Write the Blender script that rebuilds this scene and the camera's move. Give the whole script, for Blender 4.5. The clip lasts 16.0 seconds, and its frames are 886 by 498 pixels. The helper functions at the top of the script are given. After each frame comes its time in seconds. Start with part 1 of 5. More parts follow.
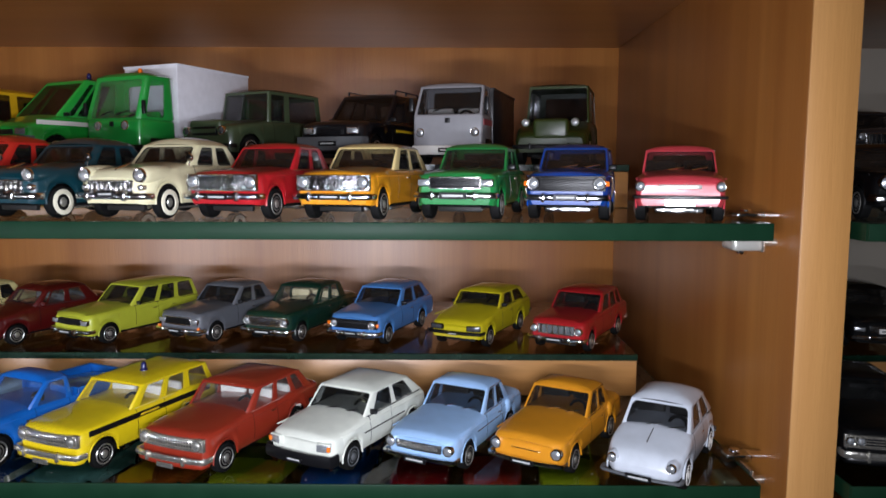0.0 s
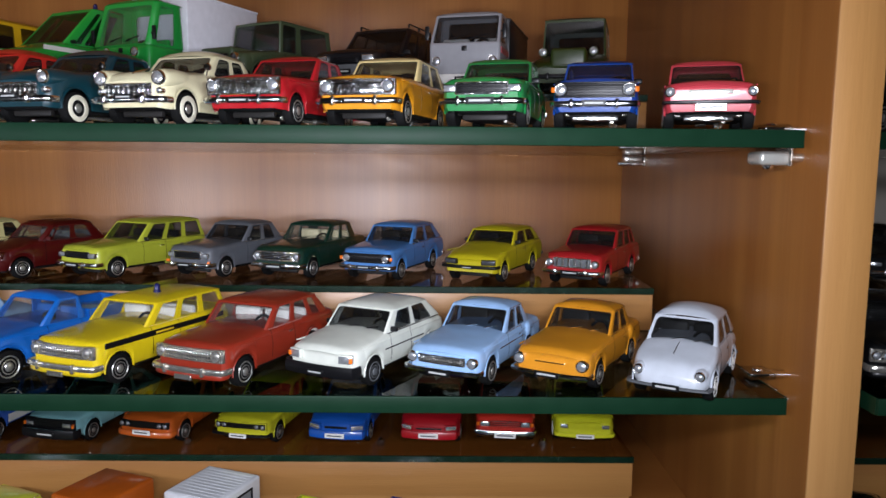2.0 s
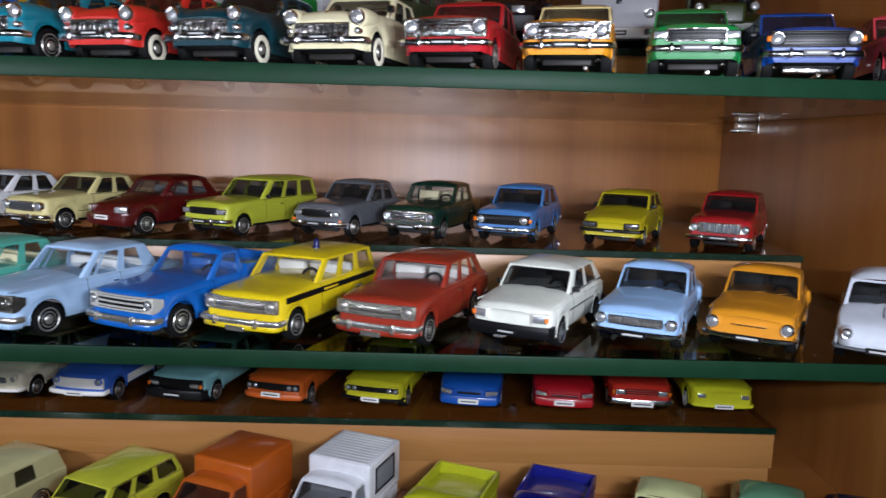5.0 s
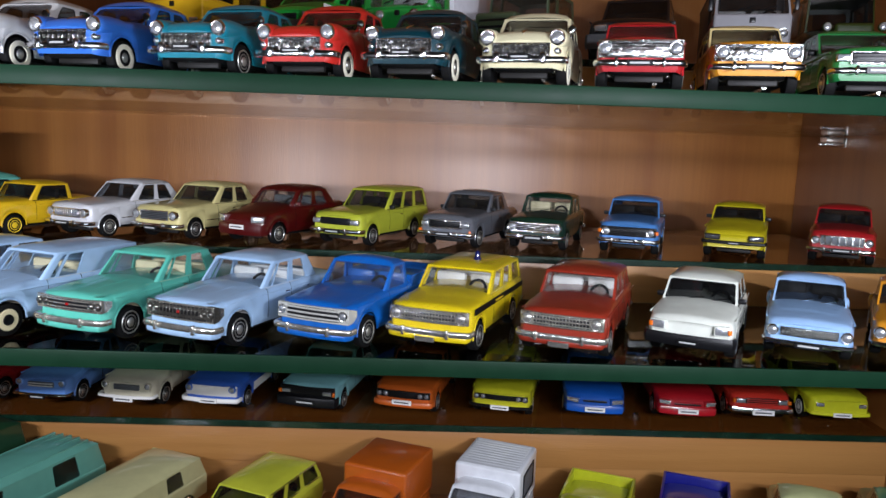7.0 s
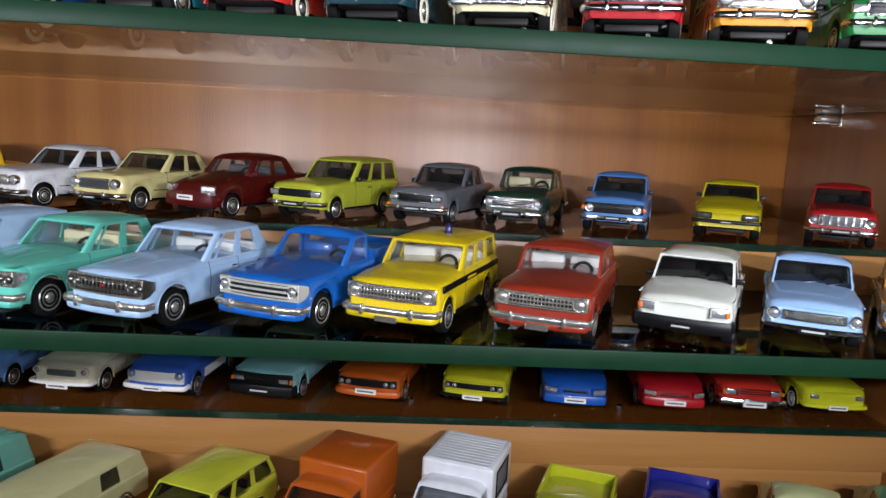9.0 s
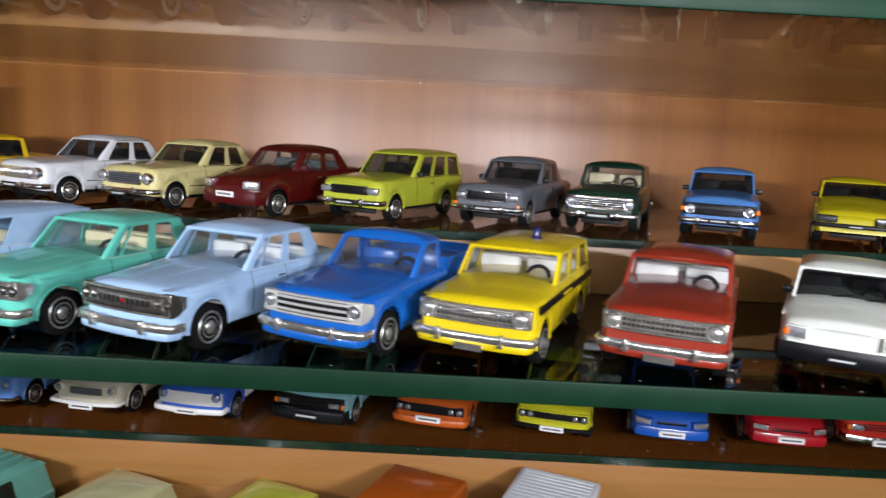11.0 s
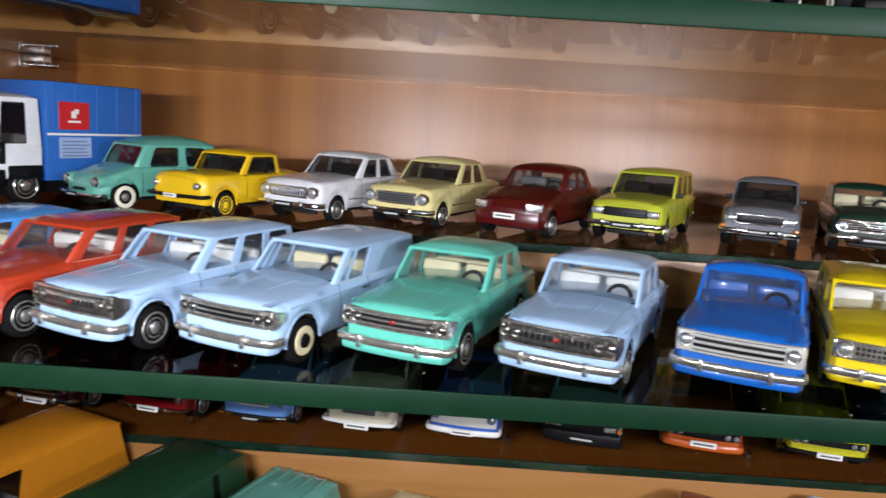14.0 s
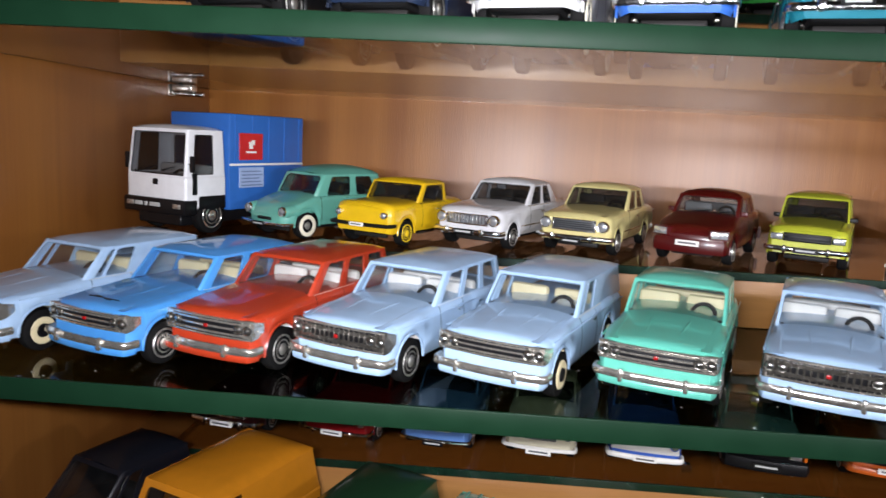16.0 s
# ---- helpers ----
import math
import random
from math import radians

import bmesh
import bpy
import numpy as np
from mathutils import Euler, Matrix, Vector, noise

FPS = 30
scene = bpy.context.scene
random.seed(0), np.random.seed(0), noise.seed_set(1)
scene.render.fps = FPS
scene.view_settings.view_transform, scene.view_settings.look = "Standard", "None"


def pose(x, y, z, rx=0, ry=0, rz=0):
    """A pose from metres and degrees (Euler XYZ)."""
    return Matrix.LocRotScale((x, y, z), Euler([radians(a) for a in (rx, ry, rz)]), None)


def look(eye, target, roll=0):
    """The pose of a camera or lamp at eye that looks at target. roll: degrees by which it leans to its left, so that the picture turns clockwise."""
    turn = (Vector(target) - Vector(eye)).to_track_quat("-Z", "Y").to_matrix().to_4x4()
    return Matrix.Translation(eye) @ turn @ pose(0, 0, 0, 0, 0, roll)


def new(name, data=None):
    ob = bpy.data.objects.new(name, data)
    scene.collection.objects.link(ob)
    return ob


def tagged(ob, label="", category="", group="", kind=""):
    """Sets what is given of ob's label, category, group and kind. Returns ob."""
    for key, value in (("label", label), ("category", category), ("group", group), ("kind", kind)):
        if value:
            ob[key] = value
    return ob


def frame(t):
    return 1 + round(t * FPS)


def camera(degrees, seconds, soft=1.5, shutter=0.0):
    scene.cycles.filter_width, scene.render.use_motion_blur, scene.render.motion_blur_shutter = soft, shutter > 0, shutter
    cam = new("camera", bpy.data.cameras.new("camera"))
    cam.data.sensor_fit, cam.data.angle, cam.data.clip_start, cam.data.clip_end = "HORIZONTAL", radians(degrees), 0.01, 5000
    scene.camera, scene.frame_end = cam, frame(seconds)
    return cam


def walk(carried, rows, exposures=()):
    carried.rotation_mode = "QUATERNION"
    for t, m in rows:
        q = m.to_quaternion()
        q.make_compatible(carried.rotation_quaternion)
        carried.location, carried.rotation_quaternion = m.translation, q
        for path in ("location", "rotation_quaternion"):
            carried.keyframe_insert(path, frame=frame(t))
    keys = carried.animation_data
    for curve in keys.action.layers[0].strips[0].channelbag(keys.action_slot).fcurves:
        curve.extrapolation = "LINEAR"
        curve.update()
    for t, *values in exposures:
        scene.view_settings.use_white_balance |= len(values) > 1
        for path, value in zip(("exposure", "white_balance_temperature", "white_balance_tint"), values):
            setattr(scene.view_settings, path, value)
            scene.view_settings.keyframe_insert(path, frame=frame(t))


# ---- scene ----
cam = camera(62.9, 16.0, soft=1.5, shutter=0.5)
PATH = [
    (0, (-0.0162, 0.0070, 1.3928), (-0.0247, 1.9956, 1.1795), 0.17),
    (0.5, (-0.0125, 0.0060, 1.3794), (-0.0239, 1.9949, 1.1692), 0.03),
    (1, (-0.0192, 0.0020, 1.3704), (-0.0108, 1.9890, 1.1424), 0.43),
    (1.5, (-0.0220, 0.0032, 1.3599), (0.0021, 1.9878, 1.1135), 0.52),
    (2, (-0.0312, 0.0085, 1.3563), (-0.0110, 1.9946, 1.1221), 0.53),
    (2.5, (-0.0390, 0.0101, 1.3487), (-0.0095, 1.9966, 1.1179), 0.88),
    (3, (-0.0505, 0.0123, 1.3416), (-0.0203, 1.9983, 1.1073), 0.81),
    (3.5, (-0.0599, 0.0121, 1.3373), (-0.0081, 1.9951, 1.0824), 1.62),
    (4, (-0.0727, 0.0242, 1.3389), (-0.0332, 2.0064, 1.0753), 1.62),
    (4.5, (-0.0911, 0.0264, 1.3408), (-0.0582, 2.0065, 1.0615), 1.66),
    (5, (-0.1143, 0.0224, 1.3437), (-0.0896, 2.0002, 1.0476), 1.60),
    (7.5, (-0.2036, 0.0160, 1.3459), (-0.1199, 1.9945, 1.0660), 2.44),
    (8, (-0.2003, 0.0208, 1.3425), (-0.0806, 1.9966, 1.0564), 2.87),
    (10.5, (-0.1846, 0.0990, 1.3257), (-0.1447, 2.0729, 1.0061), 3.10),
    (11, (-0.2063, 0.1050, 1.3268), (-0.2001, 2.0806, 1.0154), 3.03),
    (11.5, (-0.2244, 0.1064, 1.3251), (-0.2230, 2.0799, 1.0005), 2.92),
    (12, (-0.2427, 0.1065, 1.3278), (-0.2087, 2.0766, 0.9846), 3.46),
    (12.5, (-0.2644, 0.1099, 1.3284), (-0.2446, 2.0800, 0.9842), 3.22),
    (13, (-0.2839, 0.1132, 1.3306), (-0.2579, 2.0815, 0.9770), 3.20),
    (13.5, (-0.3069, 0.1108, 1.3305), (-0.2994, 2.0801, 0.9813), 3.36),
    (14, (-0.3322, 0.1072, 1.3338), (-0.3589, 2.0789, 0.9995), 3.52),
    (14.5, (-0.3517, 0.1039, 1.3333), (-0.3975, 2.0736, 0.9892), 3.93),
    (15, (-0.3731, 0.1046, 1.3315), (-0.4465, 2.0725, 0.9821), 2.95),
    (15.5, (-0.3905, 0.1043, 1.3347), (-0.4822, 2.0752, 1.0072), 2.49),
    (16, (-0.4041, 0.1009, 1.3387), (-0.5182, 2.0733, 1.0272), 2.89),
]
walk(cam, [(t, look(eye, target, roll)) for t, eye, target, roll in PATH],
     exposures=[(0.0, -0.85, 6100, 14), (5.0, -0.82, 5950, 14), (8.2, -0.80, 6100, 14), (10.3, -0.52, 6250, 14), (13.0, -0.46, 6250, 14), (16.0, -0.42, 6450, 15)])

# ---- world and light ----
world = bpy.data.worlds.new("World")
scene.world = world
world.use_nodes = True
world.node_tree.nodes["Background"].inputs[0].default_value = (0.9, 0.95, 1.0, 1)
world.node_tree.nodes["Background"].inputs[1].default_value = 0.004


def area_lamp(name, m, sx, sy, watts, colour):
    data = bpy.data.lights.new(name, "AREA")
    data.shape, data.size, data.size_y, data.energy, data.color = "RECTANGLE", sx, sy, watts, colour
    ob = new(name, data)
    ob.matrix_basis = m
    return ob


# the hand torch that lights the cabinet from just above the lens, drawn out along its way
for name, a, b, watts, spread in (("torch_start", (0.030, 0.004, 1.397), (-0.014, 0.004, 1.382), 0.95, 150), ("torch_first", (-0.090, 0.020, 1.3500), (0.002, 0.008, 1.3565), 0.60, 105),
                                  ("torch_second", (-0.206, 0.018, 1.3470), (-0.112, 0.022, 1.3477), 0.12, 90), ("torch_third", (-0.308, 0.108, 1.3340), (-0.185, 0.102, 1.3300), 0.08, 90),
                                  ("torch_last", (-0.475, 0.100, 1.3460), (-0.385, 0.104, 1.3410), 0.76, 110)):
    a, b = Vector(a), Vector(b)
    mid, lean = (a + b) / 2, math.degrees(math.atan2(abs(b.z - a.z), (b - a).length)) * (1 if (b.x - a.x) * (b.z - a.z) < 0 else -1)
    lamp = area_lamp(name, look(mid, mid + Vector((0, 0.5, -0.03)), lean), (b - a).length, 0.004, watts, (0.98, 0.99, 1.03))
    lamp.data.spread = radians(spread)

# ---- materials ----


def srgb(h):
    c = [int(h[i:i + 2], 16) / 255 for i in (0, 2, 4)]
    return tuple((v / 12.92 if v <= 0.04045 else ((v + 0.055) / 1.055) ** 2.4) for v in c) + (1,)


def base_material(name):
    m = bpy.data.materials.new(name)
    m.use_nodes = True
    nt = m.node_tree
    return m, nt, nt.nodes["Principled BSDF"]


def link(nt, a, b):
    nt.links.new(a, b)


def noise_node(nt, scale, detail=4, stretch=None):
    tex = nt.nodes.new("ShaderNodeTexNoise")
    tex.inputs["Scale"].default_value, tex.inputs["Detail"].default_value = scale, detail
    co = nt.nodes.new("ShaderNodeTexCoord")
    out = co.outputs["Object"]
    if stretch:
        mp = nt.nodes.new("ShaderNodeMapping")
        mp.inputs["Scale"].default_value = stretch
        link(nt, out, mp.inputs["Vector"])
        out = mp.outputs["Vector"]
    link(nt, out, tex.inputs["Vector"])
    return tex


def ramp(nt, source, stops):
    r = nt.nodes.new("ShaderNodeValToRGB")
    while len(r.color_ramp.elements) < len(stops):
        r.color_ramp.elements.new(0.5)
    for e, (p, c) in zip(r.color_ramp.elements, stops):
        e.position, e.color = p, c
    link(nt, source, r.inputs["Fac"])
    return r.outputs["Color"]


def bump(nt, bsdf, height, strength, distance):
    b = nt.nodes.new("ShaderNodeBump")
    b.inputs["Strength"].default_value, b.inputs["Distance"].default_value = strength, distance
    link(nt, height, b.inputs["Height"])
    link(nt, b.outputs["Normal"], bsdf.inputs["Normal"])


def wood(name, dark, light, stretch, rough=0.36):
    m, nt, b = base_material(name)
    broad = noise_node(nt, 1.0, 3, stretch=[v * 0.12 for v in stretch])
    fine = noise_node(nt, 1.0, 8, stretch=stretch)
    mix = nt.nodes.new("ShaderNodeMix")
    mix.data_type, mix.blend_type = "RGBA", "MULTIPLY"
    mix.inputs["Factor"].default_value = 0.75
    link(nt, ramp(nt, broad.outputs["Fac"], [(0.3, dark), (0.7, light)]), mix.inputs["A"])
    link(nt, ramp(nt, fine.outputs["Fac"], [(0.36, (0.92, 0.90, 0.87, 1)), (0.60, (1, 1, 1, 1))]), mix.inputs["B"])
    link(nt, mix.outputs["Result"], b.inputs["Base Color"])
    rr = nt.nodes.new("ShaderNodeMapRange")
    rr.inputs["To Min"].default_value, rr.inputs["To Max"].default_value = rough - 0.06, rough + 0.1
    link(nt, fine.outputs["Fac"], rr.inputs["Value"])
    link(nt, rr.outputs["Result"], b.inputs["Roughness"])
    b.inputs["Specular IOR Level"].default_value = 0.25
    b.inputs["Coat Weight"].default_value, b.inputs["Coat Roughness"].default_value = 1.0, 0.36
    pores = noise_node(nt, 1.0, 5, stretch=[1300 if v > 50 else 95 for v in stretch])
    bump(nt, b, pores.outputs["Fac"], 0.4, 0.0004)
    return m


BOARD_D, BOARD_L = srgb("995f2a"), srgb("ae7336")
wood_v = wood("cherry_veneer_upright", BOARD_D, BOARD_L, (420, 420, 14))
wood_h = wood("cherry_veneer_level", BOARD_D, BOARD_L, (14, 420, 420))
wood_edge = wood("beech_edge_band", srgb("c48c4c"), srgb("d8a262"), (300, 300, 10), 0.42)
wood_riser = wood("beech_riser", srgb("a4703a"), srgb("bc8a4c"), (10, 300, 300), 0.42)


def plain(name, colour, rough=0.5, metal=0.0, coat=0.0, vary=0.08, scale=60.0, spec=0.5, ripple=0.0):
    m, nt, b = base_material(name)
    t = noise_node(nt, scale, 5)
    lo = tuple(v * (1 - vary) for v in colour[:3]) + (1,)
    hi = tuple(min(1, v * (1 + vary)) for v in colour[:3]) + (1,)
    link(nt, ramp(nt, t.outputs["Fac"], [(0.3, lo), (0.7, hi)]), b.inputs["Base Color"])
    rr = nt.nodes.new("ShaderNodeMapRange")
    rr.inputs["To Min"].default_value, rr.inputs["To Max"].default_value = max(0.02, rough * 0.8), min(1, rough * 1.25)
    link(nt, t.outputs["Fac"], rr.inputs["Value"])
    link(nt, rr.outputs["Result"], b.inputs["Roughness"])
    b.inputs["Metallic"].default_value, b.inputs["Specular IOR Level"].default_value = metal, spec
    b.inputs["Coat Weight"].default_value, b.inputs["Coat Roughness"].default_value = coat, 0.07
    if ripple:
        bump(nt, b, noise_node(nt, 420.0, 2).outputs["Fac"], ripple, 0.0004)
    return m


PAINTS = {}


def paint(h, rough=0.38, coat=0.8):
    key = (h, rough, coat)
    if key not in PAINTS:
        PAINTS[key] = plain("paint_" + h, srgb(h), rough, 0.0, coat, 0.05, 180.0)
    return PAINTS[key]


def sheet_glass(name, tint, gloss_rough=0.0, haze=0.0, base=0.04):
    m = bpy.data.materials.new(name)
    m.use_nodes = True
    nt = m.node_tree
    nt.nodes.remove(nt.nodes["Principled BSDF"])
    tr, gl, mx, lw, pw, ad = (nt.nodes.new(k) for k in ("ShaderNodeBsdfTransparent", "ShaderNodeBsdfGlossy", "ShaderNodeMixShader", "ShaderNodeLayerWeight", "ShaderNodeMath", "ShaderNodeMath"))
    tr.inputs["Color"].default_value, gl.inputs["Roughness"].default_value = tint, gloss_rough
    lw.inputs["Blend"].default_value = 0.5
    pw.operation, ad.operation = "POWER", "MULTIPLY_ADD"
    pw.inputs[1].default_value, ad.inputs[1].default_value, ad.inputs[2].default_value = 5.0, 1 - base, base
    link(nt, lw.outputs["Facing"], pw.inputs[0])
    link(nt, pw.outputs[0], ad.inputs[0])
    link(nt, ad.outputs[0], mx.inputs[0])
    link(nt, tr.outputs[0], mx.inputs[1])
    link(nt, gl.outputs[0], mx.inputs[2])
    out = mx
    if haze:
        # pale mottled diffuse layer paints in torch haze on dusty plastic
        df, out = nt.nodes.new("ShaderNodeBsdfDiffuse"), nt.nodes.new("ShaderNodeMixShader")
        df.inputs["Color"].default_value = (0.8, 0.8, 0.78, 1)
        fl = noise_node(nt, 160.0, 4)
        mr = nt.nodes.new("ShaderNodeMapRange")
        mr.inputs["From Min"].default_value, mr.inputs["From Max"].default_value = 0.3, 0.7
        mr.inputs["To Min"].default_value, mr.inputs["To Max"].default_value = haze * 0.3, haze * 1.7
        link(nt, fl.outputs["Fac"], mr.inputs["Value"])
        link(nt, mr.outputs["Result"], out.inputs[0])
        link(nt, mx.outputs[0], out.inputs[1])
        link(nt, df.outputs[0], out.inputs[2])
    link(nt, out.outputs[0], nt.nodes["Material Output"].inputs["Surface"])
    return m


shelf_glass = sheet_glass("shelf_glass", (0.60, 0.67, 0.62, 1), 0.01)


def thick_glass(name, tint, ior):
    m = bpy.data.materials.new(name)
    m.use_nodes = True
    nt = m.node_tree
    nt.nodes.remove(nt.nodes["Principled BSDF"])
    g, gl, mx, fr = (nt.nodes.new(k) for k in ("ShaderNodeBsdfRefraction", "ShaderNodeBsdfGlossy", "ShaderNodeMixShader", "ShaderNodeFresnel"))
    g.inputs["Color"].default_value, g.inputs["Roughness"].default_value, g.inputs["IOR"].default_value = tint, 0.0, 1.5
    gl.inputs["Roughness"].default_value, fr.inputs["IOR"].default_value = 0.01, ior
    link(nt, fr.outputs[0], mx.inputs[0])
    link(nt, g.outputs[0], mx.inputs[1])
    link(nt, gl.outputs[0], mx.inputs[2])
    link(nt, mx.outputs[0], nt.nodes["Material Output"].inputs["Surface"])
    return m


clear_shelf_glass = thick_glass("clear_shelf_glass", (0.92, 0.96, 0.93, 1), 1.42)
step_glass = sheet_glass("step_glass", (0.80, 0.73, 0.63, 1), 0.02)
car_glass = sheet_glass("car_glass", (0.93, 0.94, 0.94, 1), 0.03, 0.010, 0.05)
mid_glass = sheet_glass("car_glass_smoked", (0.68, 0.69, 0.70, 1), 0.04, 0.005, 0.04)
dark_glass = sheet_glass("tinted_car_glass", (0.62, 0.63, 0.64, 1), 0.04, 0.003, 0.04)
clear_plastic = sheet_glass("clear_plastic", (0.86, 0.88, 0.88, 1), 0.15)
green_edge = plain("green_glass_edge", srgb("13301f"), 0.45, 0.0, 0.0, 0.10, 90.0, spec=0.12)
dark_edge = plain("dark_glass_edge", srgb("10281c"), 0.25, 0.0, 0.4, 0.3, 220.0)
chrome = plain("chrome", (0.92, 0.92, 0.91, 1), 0.15, 1.0, 0.0, 0.08, 300.0, ripple=1.0)
dull_chrome = plain("dull_chrome", (0.78, 0.75, 0.67, 1), 0.17, 0.88, 0.0, 0.2, 300.0, ripple=0.8)
dark_chrome = plain("dark_chrome", (0.16, 0.15, 0.13, 1), 0.22, 0.8, 0.3, 0.3, 500.0, ripple=0.6)
rubber = plain("rubber", (0.007, 0.007, 0.007, 1), 0.6, vary=0.3, spec=0.08)
underbody = plain("underbody", (0.005, 0.005, 0.005, 1), 0.7, vary=0.3, spec=0.12)
black = plain("black_plastic", (0.006, 0.006, 0.007, 1), 0.35, spec=0.3)
pale_print = plain("pale_print", srgb("b8bab8"), 0.5)
grey_plastic = plain("grey_plastic", srgb("5a5d60"), 0.45)
white_plastic = plain("white_plastic", srgb("e8e6e0"), 0.45)
ivory_plastic = plain("ivory_plastic", srgb("e4dfc8"), 0.5)
cream_plastic = plain("cream_plastic", srgb("dccfa6"), 0.5)
yellow_plastic = plain("yellow_plastic", srgb("e6c21c"), 0.45)
brown_plastic = plain("brown_plastic", srgb("5a3020"), 0.5)
dark_plastic = plain("dark_plastic", (0.014, 0.013, 0.012, 1), 0.5, spec=0.25)
lens = plain("headlamp_lens", (0.48, 0.50, 0.52, 1), 0.22, 0.65, 0.8, 0.25, 900.0, ripple=0.9)
bright_lens = plain("bright_lamp_lens", (0.80, 0.82, 0.84, 1), 0.16, 0.75, 0.8, 0.25, 900.0, ripple=1.2)
lens_dull = plain("dull_lamp_lens", (0.55, 0.54, 0.50, 1), 0.28, 0.75, 0.5, 0.45, 900.0, ripple=1.0)
lamp_chrome = plain("lamp_chrome", (0.42, 0.41, 0.38, 1), 0.20, 0.95, 0.6, 0.5, 900.0, ripple=1.2)
dark_lens = plain("dark_lamp_lens", (0.08, 0.08, 0.085, 1), 0.12, 0.3, 1.0, 0.3, 900.0, ripple=0.7)
silver_plastic = plain("silver_plastic", srgb("c4c4bc"), 0.25, 0.3, 0.5)
amber = plain("amber_lens", srgb("e8741c"), 0.25, 0, 0.5)
red_lens = plain("red_lens", srgb("a01414"), 0.25, 0, 0.5)
blue_lens = plain("blue_lens", srgb("181a4c"), 0.2, 0, 0.6)
room_paint = plain("room_paint", srgb("8c8070"), 0.85, vary=0.05, scale=8)
wall_paint = plain("wall_paint", srgb("c9c0b0"), 0.8, vary=0.05, scale=8)
floor_mat = wood("floor_boards", srgb("6a4a2c"), srgb("8a6238"), (6, 60, 60), 0.4)

# ---- mesh helpers; lengths of models are in millimetres ----
MM = 0.001


def finish(bm, name, mat, angle=38):
    me = bpy.data.meshes.new(name)
    bmesh.ops.recalc_face_normals(bm, faces=bm.faces)
    bm.to_mesh(me)
    bm.free()
    me.materials.append(mat)
    me.polygons.foreach_set("use_smooth", [True] * len(me.polygons))
    me.set_sharp_from_angle(angle=radians(angle))
    return me


def attach(name, me, parent=None, m=None, label=""):
    ob = new(name, me)
    if parent:
        ob.parent = parent
    if m is not None:
        ob.matrix_basis = m
    return tagged(ob, label)


def part(name, bm, mat, parent=None, label="", m=None, angle=38):
    return attach(name, finish(bm, name, mat, angle), parent, m, label)


def box(bm, x0, x1, y0, y1, z0, z1, r=0.0, seg=2):
    """A box; with r its edges are rounded."""
    made = bmesh.ops.create_cube(bm, size=1)["verts"]
    for v in made:
        v.co = Vector(((x0 + x1) / 2 + v.co.x * (x1 - x0), (y0 + y1) / 2 + v.co.y * (y1 - y0), (z0 + z1) / 2 + v.co.z * (z1 - z0)))
    if r:
        edges = list({e for v in made for e in v.link_edges})
        bmesh.ops.bevel(bm, geom=edges, offset=r, segments=seg, profile=0.5, affect="EDGES")
    return bm


def mbox(x0, x1, y0, y1, z0, z1, r=0.0, seg=2):
    return box(bmesh.new(), x0 * MM, x1 * MM, y0 * MM, y1 * MM, z0 * MM, z1 * MM, r * MM, seg)


def lathe(profile, n=20, axis="x"):
    """A turned body: profile of (along, radius) in mm round the axis."""
    bm = bmesh.new()
    rings = []
    for a, r in profile:
        ring = []
        for i in range(n):
            c, s = math.cos(2 * math.pi * i / n) * r, math.sin(2 * math.pi * i / n) * r
            co = (a, c, s) if axis == "x" else ((c, a, s) if axis == "y" else (c, s, a))
            ring.append(bm.verts.new(Vector(co) * MM))
        rings.append(ring)
    for p, q in zip(rings, rings[1:]):
        for i in range(n):
            bm.faces.new((p[i], p[(i + 1) % n], q[(i + 1) % n], q[i]))
    bm.faces.new(rings[0])
    bm.faces.new(rings[-1][::-1])
    return bm


MESHES = {}


def shared(key, make, mat):
    """A mesh that alike parts share."""
    if (key, mat.name) not in MESHES:
        MESHES[(key, mat.name)] = finish(make(), key.split("|")[0], mat)
    return MESHES[(key, mat.name)]


def bil(q, u, v):
    return (q[0] * (1 - u) + q[1] * u) * (1 - v) + (q[3] * (1 - u) + q[2] * u) * v


def pane_frame(bm, q, hole, depth, inward):
    """The quad q (bottom left, bottom right, top right, top left) with a rounded hole; returns the hole's ring."""
    l, r, b, t, rad = hole
    w = ((q[1] - q[0]).length + (q[2] - q[3]).length) / 2
    h = ((q[3] - q[0]).length + (q[2] - q[1]).length) / 2
    ru, rv = rad / w, rad / h
    ring, corner = [], []
    for ci, (cu, cv, a0) in enumerate(((l + ru, b + rv, 180), (1 - r - ru, b + rv, 270), (1 - r - ru, 1 - t - rv, 0), (l + ru, 1 - t - rv, 90))):
        for k in range(4):
            a = radians(a0 + 30 * k)
            ring.append(bil(q, cu + math.cos(a) * ru, cv + math.sin(a) * rv))
            corner.append(ci)
    outer = [bm.verts.new(p) for p in q]
    inner = [bm.verts.new(p) for p in ring]
    deep = [bm.verts.new(p + inward * depth) for p in ring]
    n = len(ring)
    for i in range(n):
        j = (i + 1) % n
        if corner[i] == corner[j]:
            bm.faces.new((outer[corner[i]], inner[j], inner[i]))
        else:
            bm.faces.new((outer[corner[i]], outer[corner[j]], inner[j], inner[i]))
        bm.faces.new((inner[i], inner[j], deep[j], deep[i]))
    return ring


def pane(ring, inward, near, far):
    bm = bmesh.new()
    a = [bm.verts.new(p + inward * near) for p in ring]
    b = [bm.verts.new(p + inward * far) for p in ring]
    bm.faces.new(a)
    bm.faces.new(b[::-1])
    for i in range(len(a)):
        j = (i + 1) % len(a)
        bm.faces.new((a[i], b[i], b[j], a[j]))
    return bm


